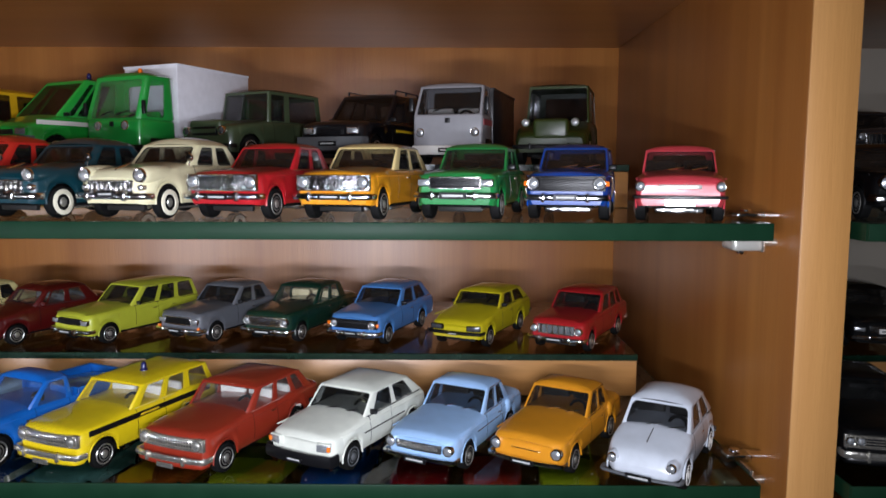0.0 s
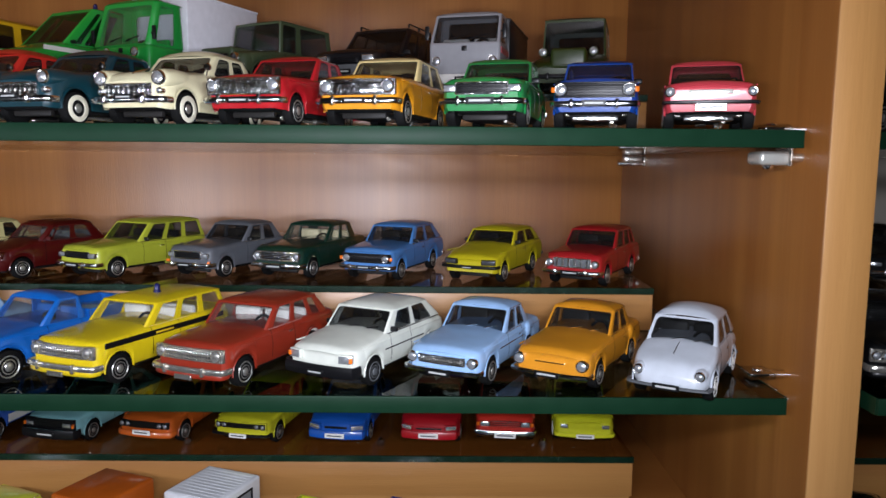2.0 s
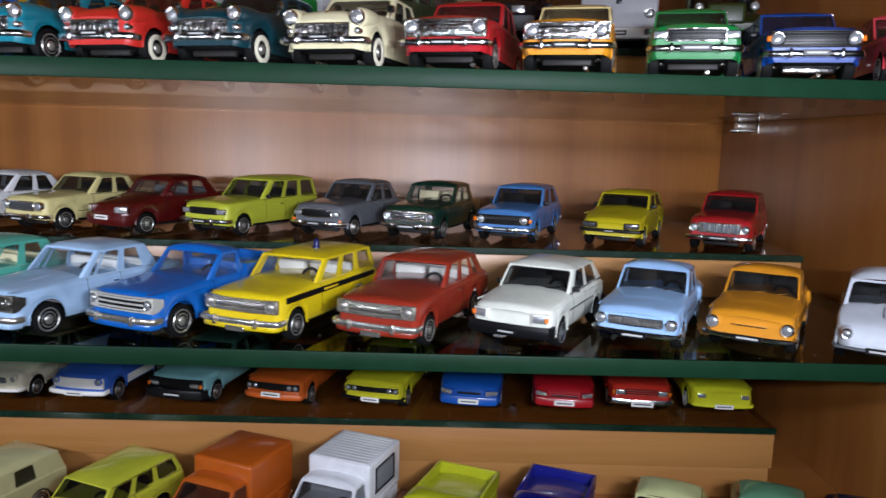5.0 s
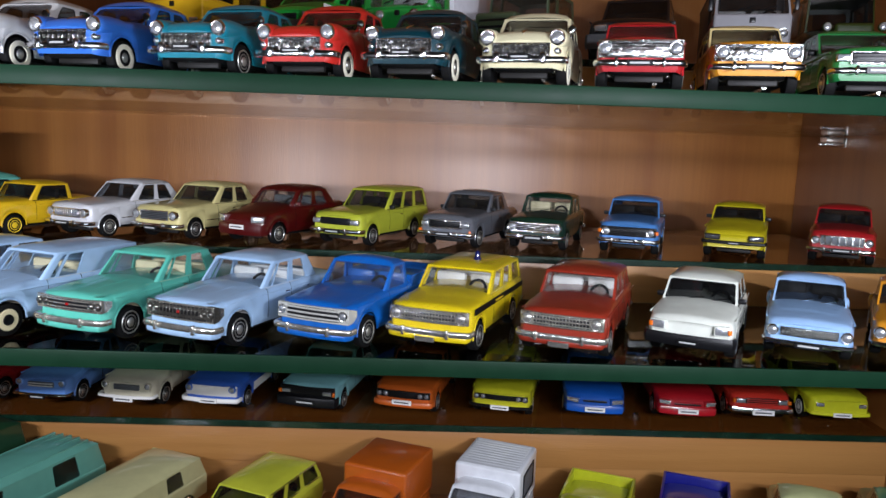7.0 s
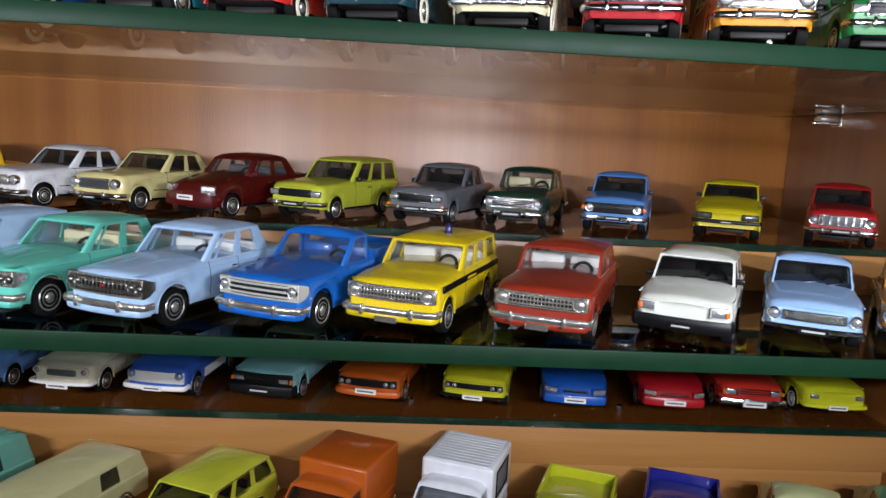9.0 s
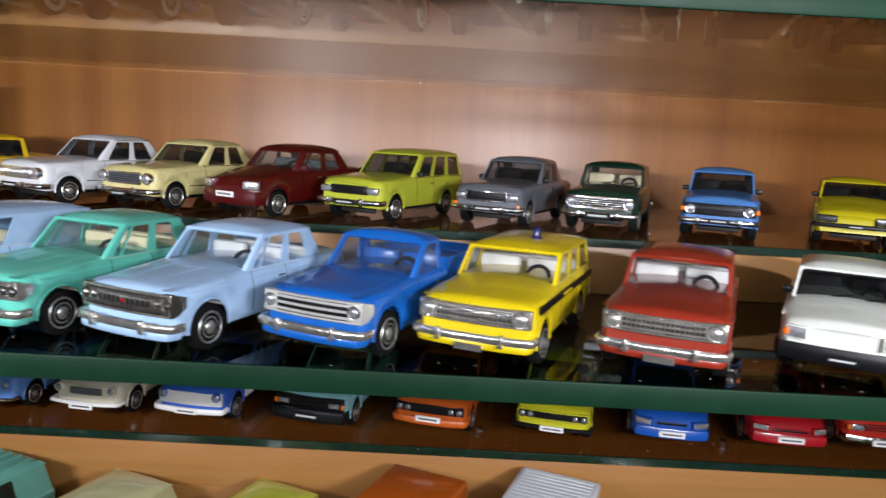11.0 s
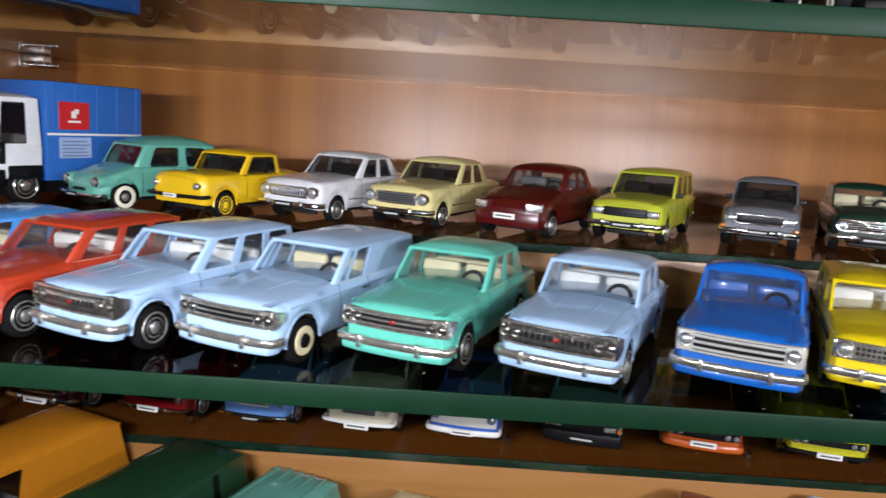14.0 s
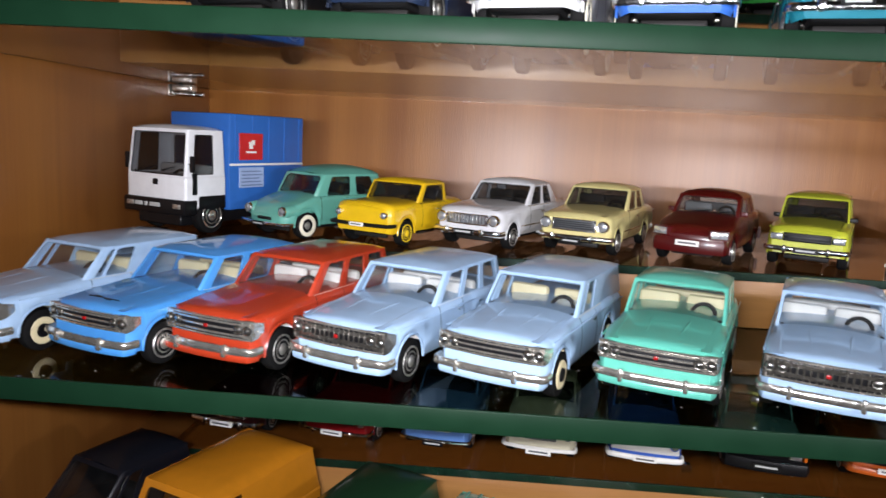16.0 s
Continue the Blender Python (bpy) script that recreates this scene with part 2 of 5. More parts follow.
def V(x, y, z):
    return Vector((x * MM, y * MM, z * MM))


# ---- parts of model vehicles ----


def wheel_meshes(r, w, style):
    tyre = shared(f"wheel|{r}|{w}", lambda: lathe([(-w / 2, r * 0.55), (-w / 2, r * 0.85), (-w * 0.4, r * 0.97), (-w * 0.2, r), (w * 0.2, r), (w * 0.4, r * 0.97), (w / 2, r * 0.85), (w / 2, r * 0.55)], 24), rubber)
    if style == "white":
        ring = [(0, r * 0.80), (w * 0.56, r * 0.80), (w * 0.60, r * 0.76), (w * 0.60, r * 0.52), (w * 0.5, r * 0.50), (0, r * 0.5)]
    else:
        ring = None
    k = 1.0 if style == "white" else 1.18
    hub = [(0, r * 0.58 * k), (w * 0.50, r * 0.60 * k), (w * 0.56, r * 0.57 * k), (w * 0.50, r * 0.52 * k), (w * 0.47, r * 0.46 * k), (w * 0.52, r * 0.36 * k), (w * 0.50, r * 0.26 * k), (w * 0.58, r * 0.22 * k), (w * 0.63, r * 0.08 * k)]
    if style == "cream":
        hub = [(0, r * 0.66), (w * 0.50, r * 0.66), (w * 0.57, r * 0.62), (w * 0.57, r * 0.36), (w * 0.46, r * 0.32)]
    return tyre, hub, ring


hub_silver = plain("hub_silver", (0.66, 0.65, 0.60, 1), 0.30, 0.85, 0.3, 0.35, 500.0, ripple=1.0)


def add_wheels(car, r, w, track, ys, style, hub_mat):
    tyre, hub, ring = wheel_meshes(r, w, style)
    for y in ys:
        for side in (-1, 1):
            ob = attach("wheel", tyre, car, pose(side * track / 2 * MM, y * MM, r * MM, 0, 0, 0 if side > 0 else 180))
            cap = attach("hubcap", shared(f"hubcap|{r}|{w}|{style}", lambda: lathe(hub, 16), hub_mat), ob)
            attach("hub_recess", shared(f"hub_recess|{r}|{w}|{hub_mat is cream_plastic}", lambda: lathe([(w * 0.45, r * 0.40), (w * 0.53, r * 0.40), (w * 0.53, r * 0.29), (w * 0.45, r * 0.29)], 16) if hub_mat is not cream_plastic else lathe([(w * 0.45, r * 0.30), (w * 0.66, r * 0.30), (w * 0.60, r * 0.1)], 16), black), cap)
            if ring:
                attach("whitewall", shared(f"whitewall|{r}|{w}", lambda: lathe(ring, 20), ivory_plastic), ob)


def add_seats(car, y, half, z, mat, rear=None, wheel_z=None):
    def seat():
        bm = mbox(-half * 0.42, half * 0.42, -5, 5, 0, 4, 1.2)
        return box(bm, -half * 0.40 * MM, half * 0.40 * MM, 3 * MM, 6.5 * MM, 2 * MM, 16 * MM, 1.6 * MM)
    for s in (-1, 1):
        attach("seat", shared(f"seat|{half}", seat, mat), car, pose(s * half * 0.46 * MM, y * MM, z * MM))
    if rear:
        attach("rear_seat", shared(f"rear_seat|{half}", lambda: box(mbox(-half * 0.86, half * 0.86, -5, 5, 0, 4, 1.2), -half * 0.86 * MM, half * 0.86 * MM, 3 * MM, 6.5 * MM, 2 * MM, 15 * MM, 1.6 * MM), mat), car, pose(0, rear * MM, z * MM))
    if wheel_z:
        def steering():
            bm = bmesh.new()
            n, k = 18, 6
            rows = [[bm.verts.new(V((4 + 0.75 * math.cos(2 * math.pi * b / k)) * math.cos(2 * math.pi * a / n), (4 + 0.75 * math.cos(2 * math.pi * b / k)) * math.sin(2 * math.pi * a / n), 0.75 * math.sin(2 * math.pi * b / k))) for b in range(k)] for a in range(n)]
            for a in range(n):
                for b in range(k):
                    bm.faces.new((rows[a][b], rows[(a + 1) % n][b], rows[(a + 1) % n][(b + 1) % k], rows[a][(b + 1) % k]))
            box(bm, -4 * MM, 4 * MM, -0.4 * MM, 0.4 * MM, -0.3 * MM, 0.3 * MM)
            return bm
        attach("steering_wheel", shared("steering_wheel", steering, black), car, pose(half * 0.46 * MM, (y - 9) * MM, wheel_z * MM, 62, 0, 0))


def add_plate(car, x, y, z, w, h, back, bars):
    """A plate with bars for its unreadable signs."""
    ob = attach("plate", shared(f"plate|{w}|{h}", lambda: mbox(-w / 2, w / 2, -0.35, 0.35, -h / 2, h / 2, 0.15, 1), back), car, pose(x * MM, y * MM, z * MM))
    def marks():
        bm = bmesh.new()
        box(bm, -w * 0.38 * MM, w * 0.38 * MM, -0.42 * MM, -0.3 * MM, -h * 0.15 * MM, h * 0.15 * MM)
        return bm
    if back is dull_chrome:
        return
    attach("plate_bar", shared(f"plate_bar|{w}|{h}", marks, bars), ob)


def curved_bar(half, y_mid, y_end, wrap, z0, z1, d, n=14):
    """A bumper: a bar bowed across the front, its ends wrapped back by wrap."""
    path = [(-half, y_end + wrap), (-half + 0.2, y_end + 1.2)]
    path += [(-half * 0.95 + 1.9 * half * i / n, y_mid + (y_end - y_mid) * abs(2 * i / n - 1) ** 2.5) for i in range(n + 1)]
    path += [(half - 0.2, y_end + 1.2), (half, y_end + wrap)]
    bm = bmesh.new()
    rings = []
    zc, hz = (z0 + z1) / 2, (z1 - z0) / 2
    for i, (x, y) in enumerate(path):
        a, b = path[max(0, i - 1)], path[min(len(path) - 1, i + 1)]
        t = Vector((b[0] - a[0], b[1] - a[1])).normalized()
        nx, ny = t.y, -t.x
        ring = []
        for k in range(8):
            ang = 2 * math.pi * (k + 0.5) / 8
            o, dz = math.cos(ang) * d / 2, max(-1, min(1, math.sin(ang) * 1.25)) * hz
            ring.append(bm.verts.new(V(x + nx * o, y + ny * o, zc + dz)))
        rings.append(ring)
    for p, q in zip(rings, rings[1:]):
        for i in range(8):
            bm.faces.new((p[i], p[(i + 1) % 8], q[(i + 1) % 8], q[i]))
    bm.faces.new(rings[0])
    bm.faces.new(rings[-1][::-1])
    return bm


def smooth_interp(points, ys):
    xs, vs = zip(*points)
    fine = np.linspace(min(ys) - 4, max(ys) + 4, 400)
    v = np.interp(fine, xs, vs)
    step = fine[1] - fine[0]
    k = max(1, int(round(2.2 / step)))
    kernel = np.ones(2 * k + 1) / (2 * k + 1)
    v = np.convolve(np.pad(v, k, mode="edge"), kernel, "valid")
    return np.interp(ys, fine, v)


SECTION = [(0.93, 0.0), (0.975, 0.12), (0.995, 0.32), (1.0, 0.52), (0.988, 0.66), (0.98, 0.72), (0.968, 0.82), (0.948, 0.90), (0.915, 0.955), (0.865, 0.985), (0.80, 1.0), (0.60, 1.0), (0.30, 1.0), (0.0, 1.0)]


def loft_body(L, W, top, plan, z_sill, wheels, r_arch, crown, bow=0.9):
    """The lower body as one shell: stations along y, their bottom edge raised into round arches over the wheels."""
    ys = {0.0, 0.5, 1.2, 2.2, 3.6, 5.5, 8.0, L, L - 0.5, L - 1.2, L - 2.4, L - 4, L - 7}
    for wy in wheels:
        ys |= {wy + r_arch * math.sin(radians(a)) for a in range(-90, 91, 15)} | {wy - r_arch - 0.1, wy + r_arch + 0.1}
    ys |= {L * i / 16 for i in range(1, 16)}
    ys = sorted(y for y in ys if 0 <= y <= L)
    zt, hw = smooth_interp(top, ys), smooth_interp(plan, ys)
    bm = bmesh.new()
    rings = []
    for y, z, w in zip(ys, zt, hw):
        end = max(0.0, 1 - min(y, L - y) / 3.4) ** 2
        zb = z_sill + end * 0.5
        for wy in wheels:
            d = abs(y - wy)
            if d < r_arch:
                zb = max(zb, wheels[wy] + math.sqrt(r_arch * r_arch - d * d))
        z -= end * 1.9
        w -= end * 1.9
        arc = bow * max(0.0, 1 - y / 20)
        half = []
        for fx, fz in SECTION:
            x = W / 2 * w * fx if w < 3 else w * fx
            zz = zb + (z - zb) * fz
            if fz == 1.0:
                zz += crown * (1 - (fx / 0.9) ** 2)
            half.append((x, zz))
        rings.append([bm.verts.new(V(s * x, y + arc * (2 * x / W) ** 2, zz)) for s, run in ((1, half), (-1, half[-2::-1])) for x, zz in run])
    n = len(rings[0])
    for p, q in zip(rings, rings[1:]):
        for i in range(n - 1):
            bm.faces.new((p[i], p[i + 1], q[i + 1], q[i]))
    for ring in (rings[0], rings[-1]):
        m = n // 2
        for i in range(m):
            a, b, c, d = ring[i], ring[i + 1], ring[n - 2 - i], ring[n - 1 - i]
            if b is c:
                bm.faces.new((a, b, d))
            else:
                bm.faces.new((a, b, c, d))
    return bm


def cabin(car, mat, glass, yA, yB, yC, yD, wb, wr, zb, zt, crown, sides, rear_hole=True, margins=(0.028, 0.028, 0.04, 0.07), rad=1.4, dome=3.3, rim=1.7, post=1.1, seal=False):
    """Pillars, roof and panes. sides: the windows' spans along the cabin, as fractions."""
    bm = bmesh.new()
    c = {}
    for s in (-1, 1):
        c[s] = (V(s * wb, yA, zb), V(s * wr, yB, zt), V(s * wr, yC, zt), V(s * wb, yD, zb))
    # windscreen
    q = (c[-1][0], c[1][0], c[1][1], c[-1][1])
    inward = Vector((0, zt - zb, -(yB - yA))).normalized()
    rings = [("windscreen", pane_frame(bm, q, (*margins, rad * MM), 0.9 * MM, inward), inward)]
    q = (c[1][3], c[-1][3], c[-1][2], c[1][2])
    inward = Vector((0, -(zt - zb), -(yD - yC))).normalized()
    if rear_hole:
        rings.append(("rear_window", pane_frame(bm, q, (0.1, 0.1, 0.14, 0.14, rad * MM), 0.9 * MM, inward), inward))
    else:
        bm.faces.new([bm.verts.new(p) for p in q])
    for s in (-1, 1):
        full = (c[s][0], c[s][3], c[s][2], c[s][1])
        inward = Vector((-s * (zt - zb), 0, -(wb - wr))).normalized()
        last = 0.0
        for u0, u1 in sides + [(1.0, 1.0)]:
            if u0 - last > 1e-4:
                quad = [bil(full, last, 0), bil(full, u0, 0), bil(full, u0, 1), bil(full, last, 1)]
                bm.faces.new([bm.verts.new(p) for p in quad])
            if u1 > u0:
                quad = [bil(full, u0, 0), bil(full, u1, 0), bil(full, u1, 1), bil(full, u0, 1)]
                rings.append(("side_window", pane_frame(bm, quad, (0.03, 0.03, 0.05, 0.10, rad * 0.7 * MM), 0.9 * MM, inward), inward))
            last = u1
    bmesh.ops.remove_doubles(bm, verts=bm.verts, dist=1e-6)
    posts = [e for e in bm.edges if any(all(min((v.co - p).length, (v.co - q).length) < 1e-6 for v in e.verts) for s in (-1, 1) for p, q in ((c[s][0], c[s][1]), (c[s][2], c[s][3])))]
    bmesh.ops.bevel(bm, geom=posts, offset=post * MM, segments=3, profile=0.5, affect="EDGES")
    # roof: a crowned cap whose rim turns down on the pillars
    n, k = 12, 12
    rows = []
    for j in range(k + 1):
        v = j / k
        row = []
        for i in range(n + 1):
            u = 2 * i / n - 1
            ex, ey = 1 - abs(u) ** dome, 1 - abs(2 * v - 1) ** dome
            e = min(ex, ey)
            over = 0.25 * (1 - e)
            row.append(bm.verts.new(V(u * (wr + over * 0.8), yB + (yC - yB) * v + over * (2 * v - 1), zt - 0.3 + rim * e ** 0.5 + crown * (1 - u * u) * (1 - (2 * v - 1) ** 2 * 0.6))))
        rows.append(row)
    for p, q in zip(rows, rows[1:]):
        for i in range(n):
            bm.faces.new((p[i], p[i + 1], q[i + 1], q[i]))
    part("cabin", bm, mat, car)
    for name, ring, inward in rings:
        ob = part(name, pane(ring, inward, 0.12 * MM, 0.55 * MM), glass, car)
        if seal:
            mid = sum(ring, Vector()) / len(ring)
            sm = bmesh.new()
            loops = []
            for k, dz in ((1.0, 0.1), (1.0, 0.5), (None, 0.38), (None, 0.1)):
                loop = []
                for p in ring:
                    q = p if k else p + (mid - p).normalized() * 0.55 * MM
                    loop.append(sm.verts.new(q + inward * dz * MM))
                loops.append(loop)
            for a, b in zip(loops, loops[1:] + loops[:1]):
                for i in range(len(ring)):
                    j = (i + 1) % len(ring)
                    sm.faces.new((a[i], a[j], b[j], b[i]))
            part("window_seal", sm, black, ob)
    return rings


def add_wipers(car, yA, yB, zb, zt, wb, mat=black):
    ang = math.degrees(math.atan2(zt - zb, yB - yA))
    for x in (-wb * 0.42, wb * 0.22):
        def blade():
            bm = mbox(0, 9, 0.3, 0.75, 0.35, 0.75)
            return box(bm, -1 * MM, 3 * MM, -0.2 * MM, 0.3 * MM, 0.3 * MM, 0.7 * MM)
        attach("wiper", shared("wiper", blade, mat), car, pose(x * MM, (yA + 0.6) * MM, (zb + 0.6) * MM, ang, 0, 0) @ pose(0, 0, 0, 0, 0, 14))


def add_headlamps(car, kind, x, y, z, r, deep=1.6, lens_mat=None, bezel=None, h=None, pod=None):
    bezel, lens_mat = bezel or chrome, lens_mat or lens
    for s in (-1, 1):
        if kind == "round":
            ob = attach("headlamp", shared(f"headlamp|{r}|{deep}", lambda: lathe([(-0.7, r * 0.86), (-0.8, r * 0.98), (-0.4, r * 1.08), (0.2, r * 1.12), (min(deep, 1.6), r * 1.08)], 20, "y"), bezel), car, pose(s * x * MM, y * MM, z * MM))
            if deep > 4:
                attach("headlamp_pod", shared(f"headlamp_pod|{r}|{deep}", lambda: lathe([(0.4, r * 1.10), (0.9, r * 1.24), (3, r * 1.36), (8, r * 1.45), (15, r * 1.30), (22, r * 0.9), (27, r * 0.3)], 20, "y"), pod), ob, pose(0, 0, -0.2 * MM, 3, 0, 0))
            attach("headlamp_glass", shared(f"headlamp_glass|{r}", lambda: lathe([(-1.25, r * 0.15), (-1.15, r * 0.45), (-0.9, r * 0.75), (-0.55, r * 0.9), (0, r * 0.9)], 18, "y"), lens_mat), ob)
        elif kind == "twin":
            for dx in (0, -r * 2.3):
                ob = attach("headlamp", shared(f"headlamp|{r}|{deep}", lambda: lathe([(-0.7, r * 0.86), (-0.8, r * 0.98), (-0.4, r * 1.1), (deep, r * 1.06)], 18, "y"), bezel), car, pose(s * (x + dx) * MM, y * MM, z * MM))
                attach("headlamp_glass", shared(f"headlamp_glass|{r}", lambda: lathe([(-1.25, r * 0.15), (-1.15, r * 0.45), (-0.9, r * 0.75), (-0.55, r * 0.9), (0, r * 0.9)], 18, "y"), lens_mat), ob)
        else:
            hh = h or r * 1.2
            ob = attach("headlamp", shared(f"headlamp_case|{r}|{hh}", lambda: mbox(-r, r, -0.4, deep, -hh / 2, hh / 2, 0.4), bezel), car, pose(s * x * MM, y * MM, z * MM, 0, 0, s * ((24 if deep > 4 else 12) if kind == "swept" else 3)))
            attach("headlamp_glass", shared(f"headlamp_pane|{r}|{hh}", lambda: mbox(-r * 0.88, r * 0.88, -0.75, 0, -hh * 0.4, hh * 0.4, 0.35), lens_mat), ob)


def bow_back(bm, half, arc):
    """Sweep the ends of a front piece back, as the body's nose does."""
    for i in range(1, 8):
        bmesh.ops.bisect_plane(bm, geom=bm.verts[:] + bm.edges[:] + bm.faces[:], plane_co=((i / 4 - 1) * half * MM, 0, 0), plane_no=(1, 0, 0))
    for v in bm.verts:
        v.co.y += arc * MM * (v.co.x / (half * MM)) ** 2
    return bm


def soft_ridge(length, half, high):
    """A low rounded ridge along y that fades out at both ends."""
    bm, rows, n = bmesh.new(), [], 12
    for i in range(n + 1):
        u = i / n
        k = min(1.0, 4 * u, 4 * (1 - u)) ** 0.7
        rows.append([bm.verts.new(V(half * a, length * u, high * k * math.exp(-3.2 * a * a) - 0.12)) for a in (-1, -0.66, -0.36, -0.15, 0, 0.15, 0.36, 0.66, 1)])
    for p, q in zip(rows, rows[1:]):
        for i in range(8):
            bm.faces.new((p[i], p[i + 1], q[i + 1], q[i]))
    return bm


def add_grille(car, y, z0, z1, half, bars, mat, back=None, frame_mat=None, upright=0, arc=0.0):
    """A recess with bars in it, and a frame round it."""
    back = back or black
    ob = part("grille", bow_back(mbox(-half, half, -0.3, 1.4, z0, z1, 0.3), half, arc), back, car, m=pose(0, y * MM, 0))
    bm = bmesh.new()
    for i in range(bars):
        z = z0 + (z1 - z0) * (i + 0.5) / bars
        t = (z1 - z0) / bars * 0.22
        box(bm, -half * 0.97 * MM, half * 0.97 * MM, -0.7 * MM, 0, (z - t) * MM, (z + t) * MM, 0.12 * MM, 1)
    for i in range(upright):
        x = -half + 2 * half * (i + 0.5) / upright
        t = half / upright * 0.36
        box(bm, (x - t) * MM, (x + t) * MM, -0.85 * MM, 0, (z0 + 0.3) * MM, (z1 - 0.3) * MM, 0.12 * MM, 1)
    if bars or upright:
        part("grille_insert", bow_back(bm, half, arc), mat, ob)
    if frame_mat:
        bm = bmesh.new()
        for a, b, c, d in ((-half - 0.5, half + 0.5, z1 - 0.25, z1 + 0.45), (-half - 0.5, half + 0.5, z0 - 0.45, z0 + 0.25), (-half - 0.5, -half + 0.2, z0, z1), (half - 0.2, half + 0.5, z0, z1)):
            box(bm, a * MM, b * MM, -0.95 * MM, 0.6 * MM, c * MM, d * MM, 0.2 * MM, 1)
        part("grille_frame", bow_back(bm, half, arc), frame_mat, ob)
    return ob


def car_model(label, colour, x, y, z, yaw, L=95, W=36, H=34, wb=56, fo=16, rw=6.6, style="sedan", nose="flat", hf=19.5, hc=22, ht=21, roof=None, glass=None,
              lamps=("round", 13.3, 15.5, 2.6), grille=(12.5, 18, 10.5, 4, "chrome"), bumper=("chrome", 9.5), plate=None, wheels="steel", hub=None, seats=None, yA=None, wipers=True,
              bed=None, lean=None, cab=None, windows=None, ornament=False, emblem=False, scoops=False, rails=False, centre_line=False, lamp_lens=None, stripe_z=15.6, mirrors=None, hood_box=None, trim=None, coat=0.8, category="model car", beacon=False, stripe=None, handle=True, group="", overriders=True, crown=1.1, flank=False, bluff=False, wr=None, gap=True, details=None, rear_seat=True, indicator=None, hood_line=True, script=False, spear=False, tray=False, belt_strip=True):
    """A die-cast model car: y is where its front stands; yaw turns its front to one side. Sizes in mm."""
    body = paint(colour, 0.36, coat)
    rcol = paint(roof, 0.36, coat) if roof else body
    glass = glass or (car_glass if seats else mid_glass)
    kinds = {"chrome": chrome, "dull": dull_chrome, "black": black, "grey": grey_plastic, "body": body, "white": white_plastic, "silver": silver_plastic, "lime": yellow_plastic, "dark": dark_chrome}
    car = new({"sedan": "model_sedan", "wagon": "model_estate_car", "hatch": "model_hatchback", "pickup": "model_pickup", "van": "model_van", "boxvan": "model_box_van", "jeep": "model_jeep"}[style], None)
    car.matrix_basis = pose(x, y, z, 0, 0, -yaw)
    tagged(car, label, category, group)
    wy = {fo: rw, fo + wb: rw}
    hwid = W / 2
    yA = yA or fo + 17
    round_nose = nose == "round"
    if bluff:
        plan = [(-4, hwid * 0.82), (0, hwid * 0.86), (2.5, hwid * 0.925), (6, hwid * 0.97), (12, hwid), (L - 14, hwid), (L - 4, hwid * 0.90), (L, hwid * 0.80), (L + 4, hwid * 0.7)]
        top = [(-4, hf - 4), (0, hf - 2.6), (2.5, hf - 1.0), (6, hf), (yA, hc), (L - 24, hc), (L - 8, ht), (L, ht - 5), (L + 4, ht - 9)]
    elif round_nose:
        plan = [(-4, hwid * 0.66), (0, hwid * 0.74), (2.5, hwid * 0.86), (6, hwid * 0.95), (12, hwid), (L - 14, hwid), (L - 4, hwid * 0.90), (L, hwid * 0.80), (L + 4, hwid * 0.7)]
        top = [(-4, hf - 8), (0, hf - 4.5), (2.5, hf - 2), (6, hf - 0.2), (yA, hc), (L - 24, hc), (L - 8, ht), (L, ht - 5), (L + 4, ht - 9)]
    else:
        plan = [(-4, hwid * 0.95), (0, hwid * 0.955), (6, hwid * 0.985), (16, hwid), (L - 18, hwid), (L, hwid * 0.95), (L + 4, hwid * 0.95)]
        top = [(-4, hf - 0.3), (0, hf - 0.1), (9, hf + (hc - hf) * 0.34), (yA, hc), (L - 22, hc), (L - 4, ht), (L, ht - 0.6), (L + 4, ht - 0.6)]
    bm = loft_body(L, W, top, plan, 6.6, wy, rw * 1.22, 1.3 if round_nose else 1.2, 0.9 if round_nose else 1.7)
    part("body", bm, body, car)
    # dark floor pan with the wheel wells above the axles
    bm = mbox(-hwid * 0.66, hwid * 0.66, 3.5, L - 4, 6.0, 12.0, 1.0, 1)
    box(bm, -hwid * 0.86 * MM, hwid * 0.86 * MM, (fo + rw * 1.3) * MM, (fo + wb - rw * 1.3) * MM, 5 * MM, 9 * MM, 0.5 * MM, 1)
    part("floor_pan", bm, underbody, car)
    bm = mbox(-hwid * 0.86, hwid * 0.86, fo + 10, L - 14, 12, 13, 0)
    part("cabin_floor", bm, seats or dark_plastic, car)
    bm = bmesh.new()
    for s in (-1, 1):
        box(bm, (s * hwid * 0.88 - 0.6) * MM, (s * hwid * 0.88 + 0.6) * MM, (yA + 3) * MM, (L * 0.8) * MM, 10 * MM, (hc - 0.6) * MM)
    box(bm, -hwid * 0.88 * MM, hwid * 0.88 * MM, (L * 0.78) * MM, (L * 0.8) * MM, 10 * MM, (hc - 0.6) * MM)
    part("door_lining", bm, seats or dark_plastic, car)
    if hood_box:
        part("bonnet", mbox(-hood_box[0], hood_box[0], 0.2, yA + 2, hf - 3, hood_box[1], 2.2, 4), body, car)
    zb, zt = hc - 0.9, H - 2.4
    seal = not seats
    soft = dict(dome=2.7, rim=2.4, post=1.8, margins=(0.045, 0.045, 0.05, 0.08), rad=2.2) if round_nose else {}
    if round_nose:
        zt = H - 3.0
    wr = wr or hwid * (0.855 if seats and not round_nose else 0.83)
    wbelt = hwid * 0.90
    lean = lean or (zt - zb) * 0.95
    yB = yA + lean
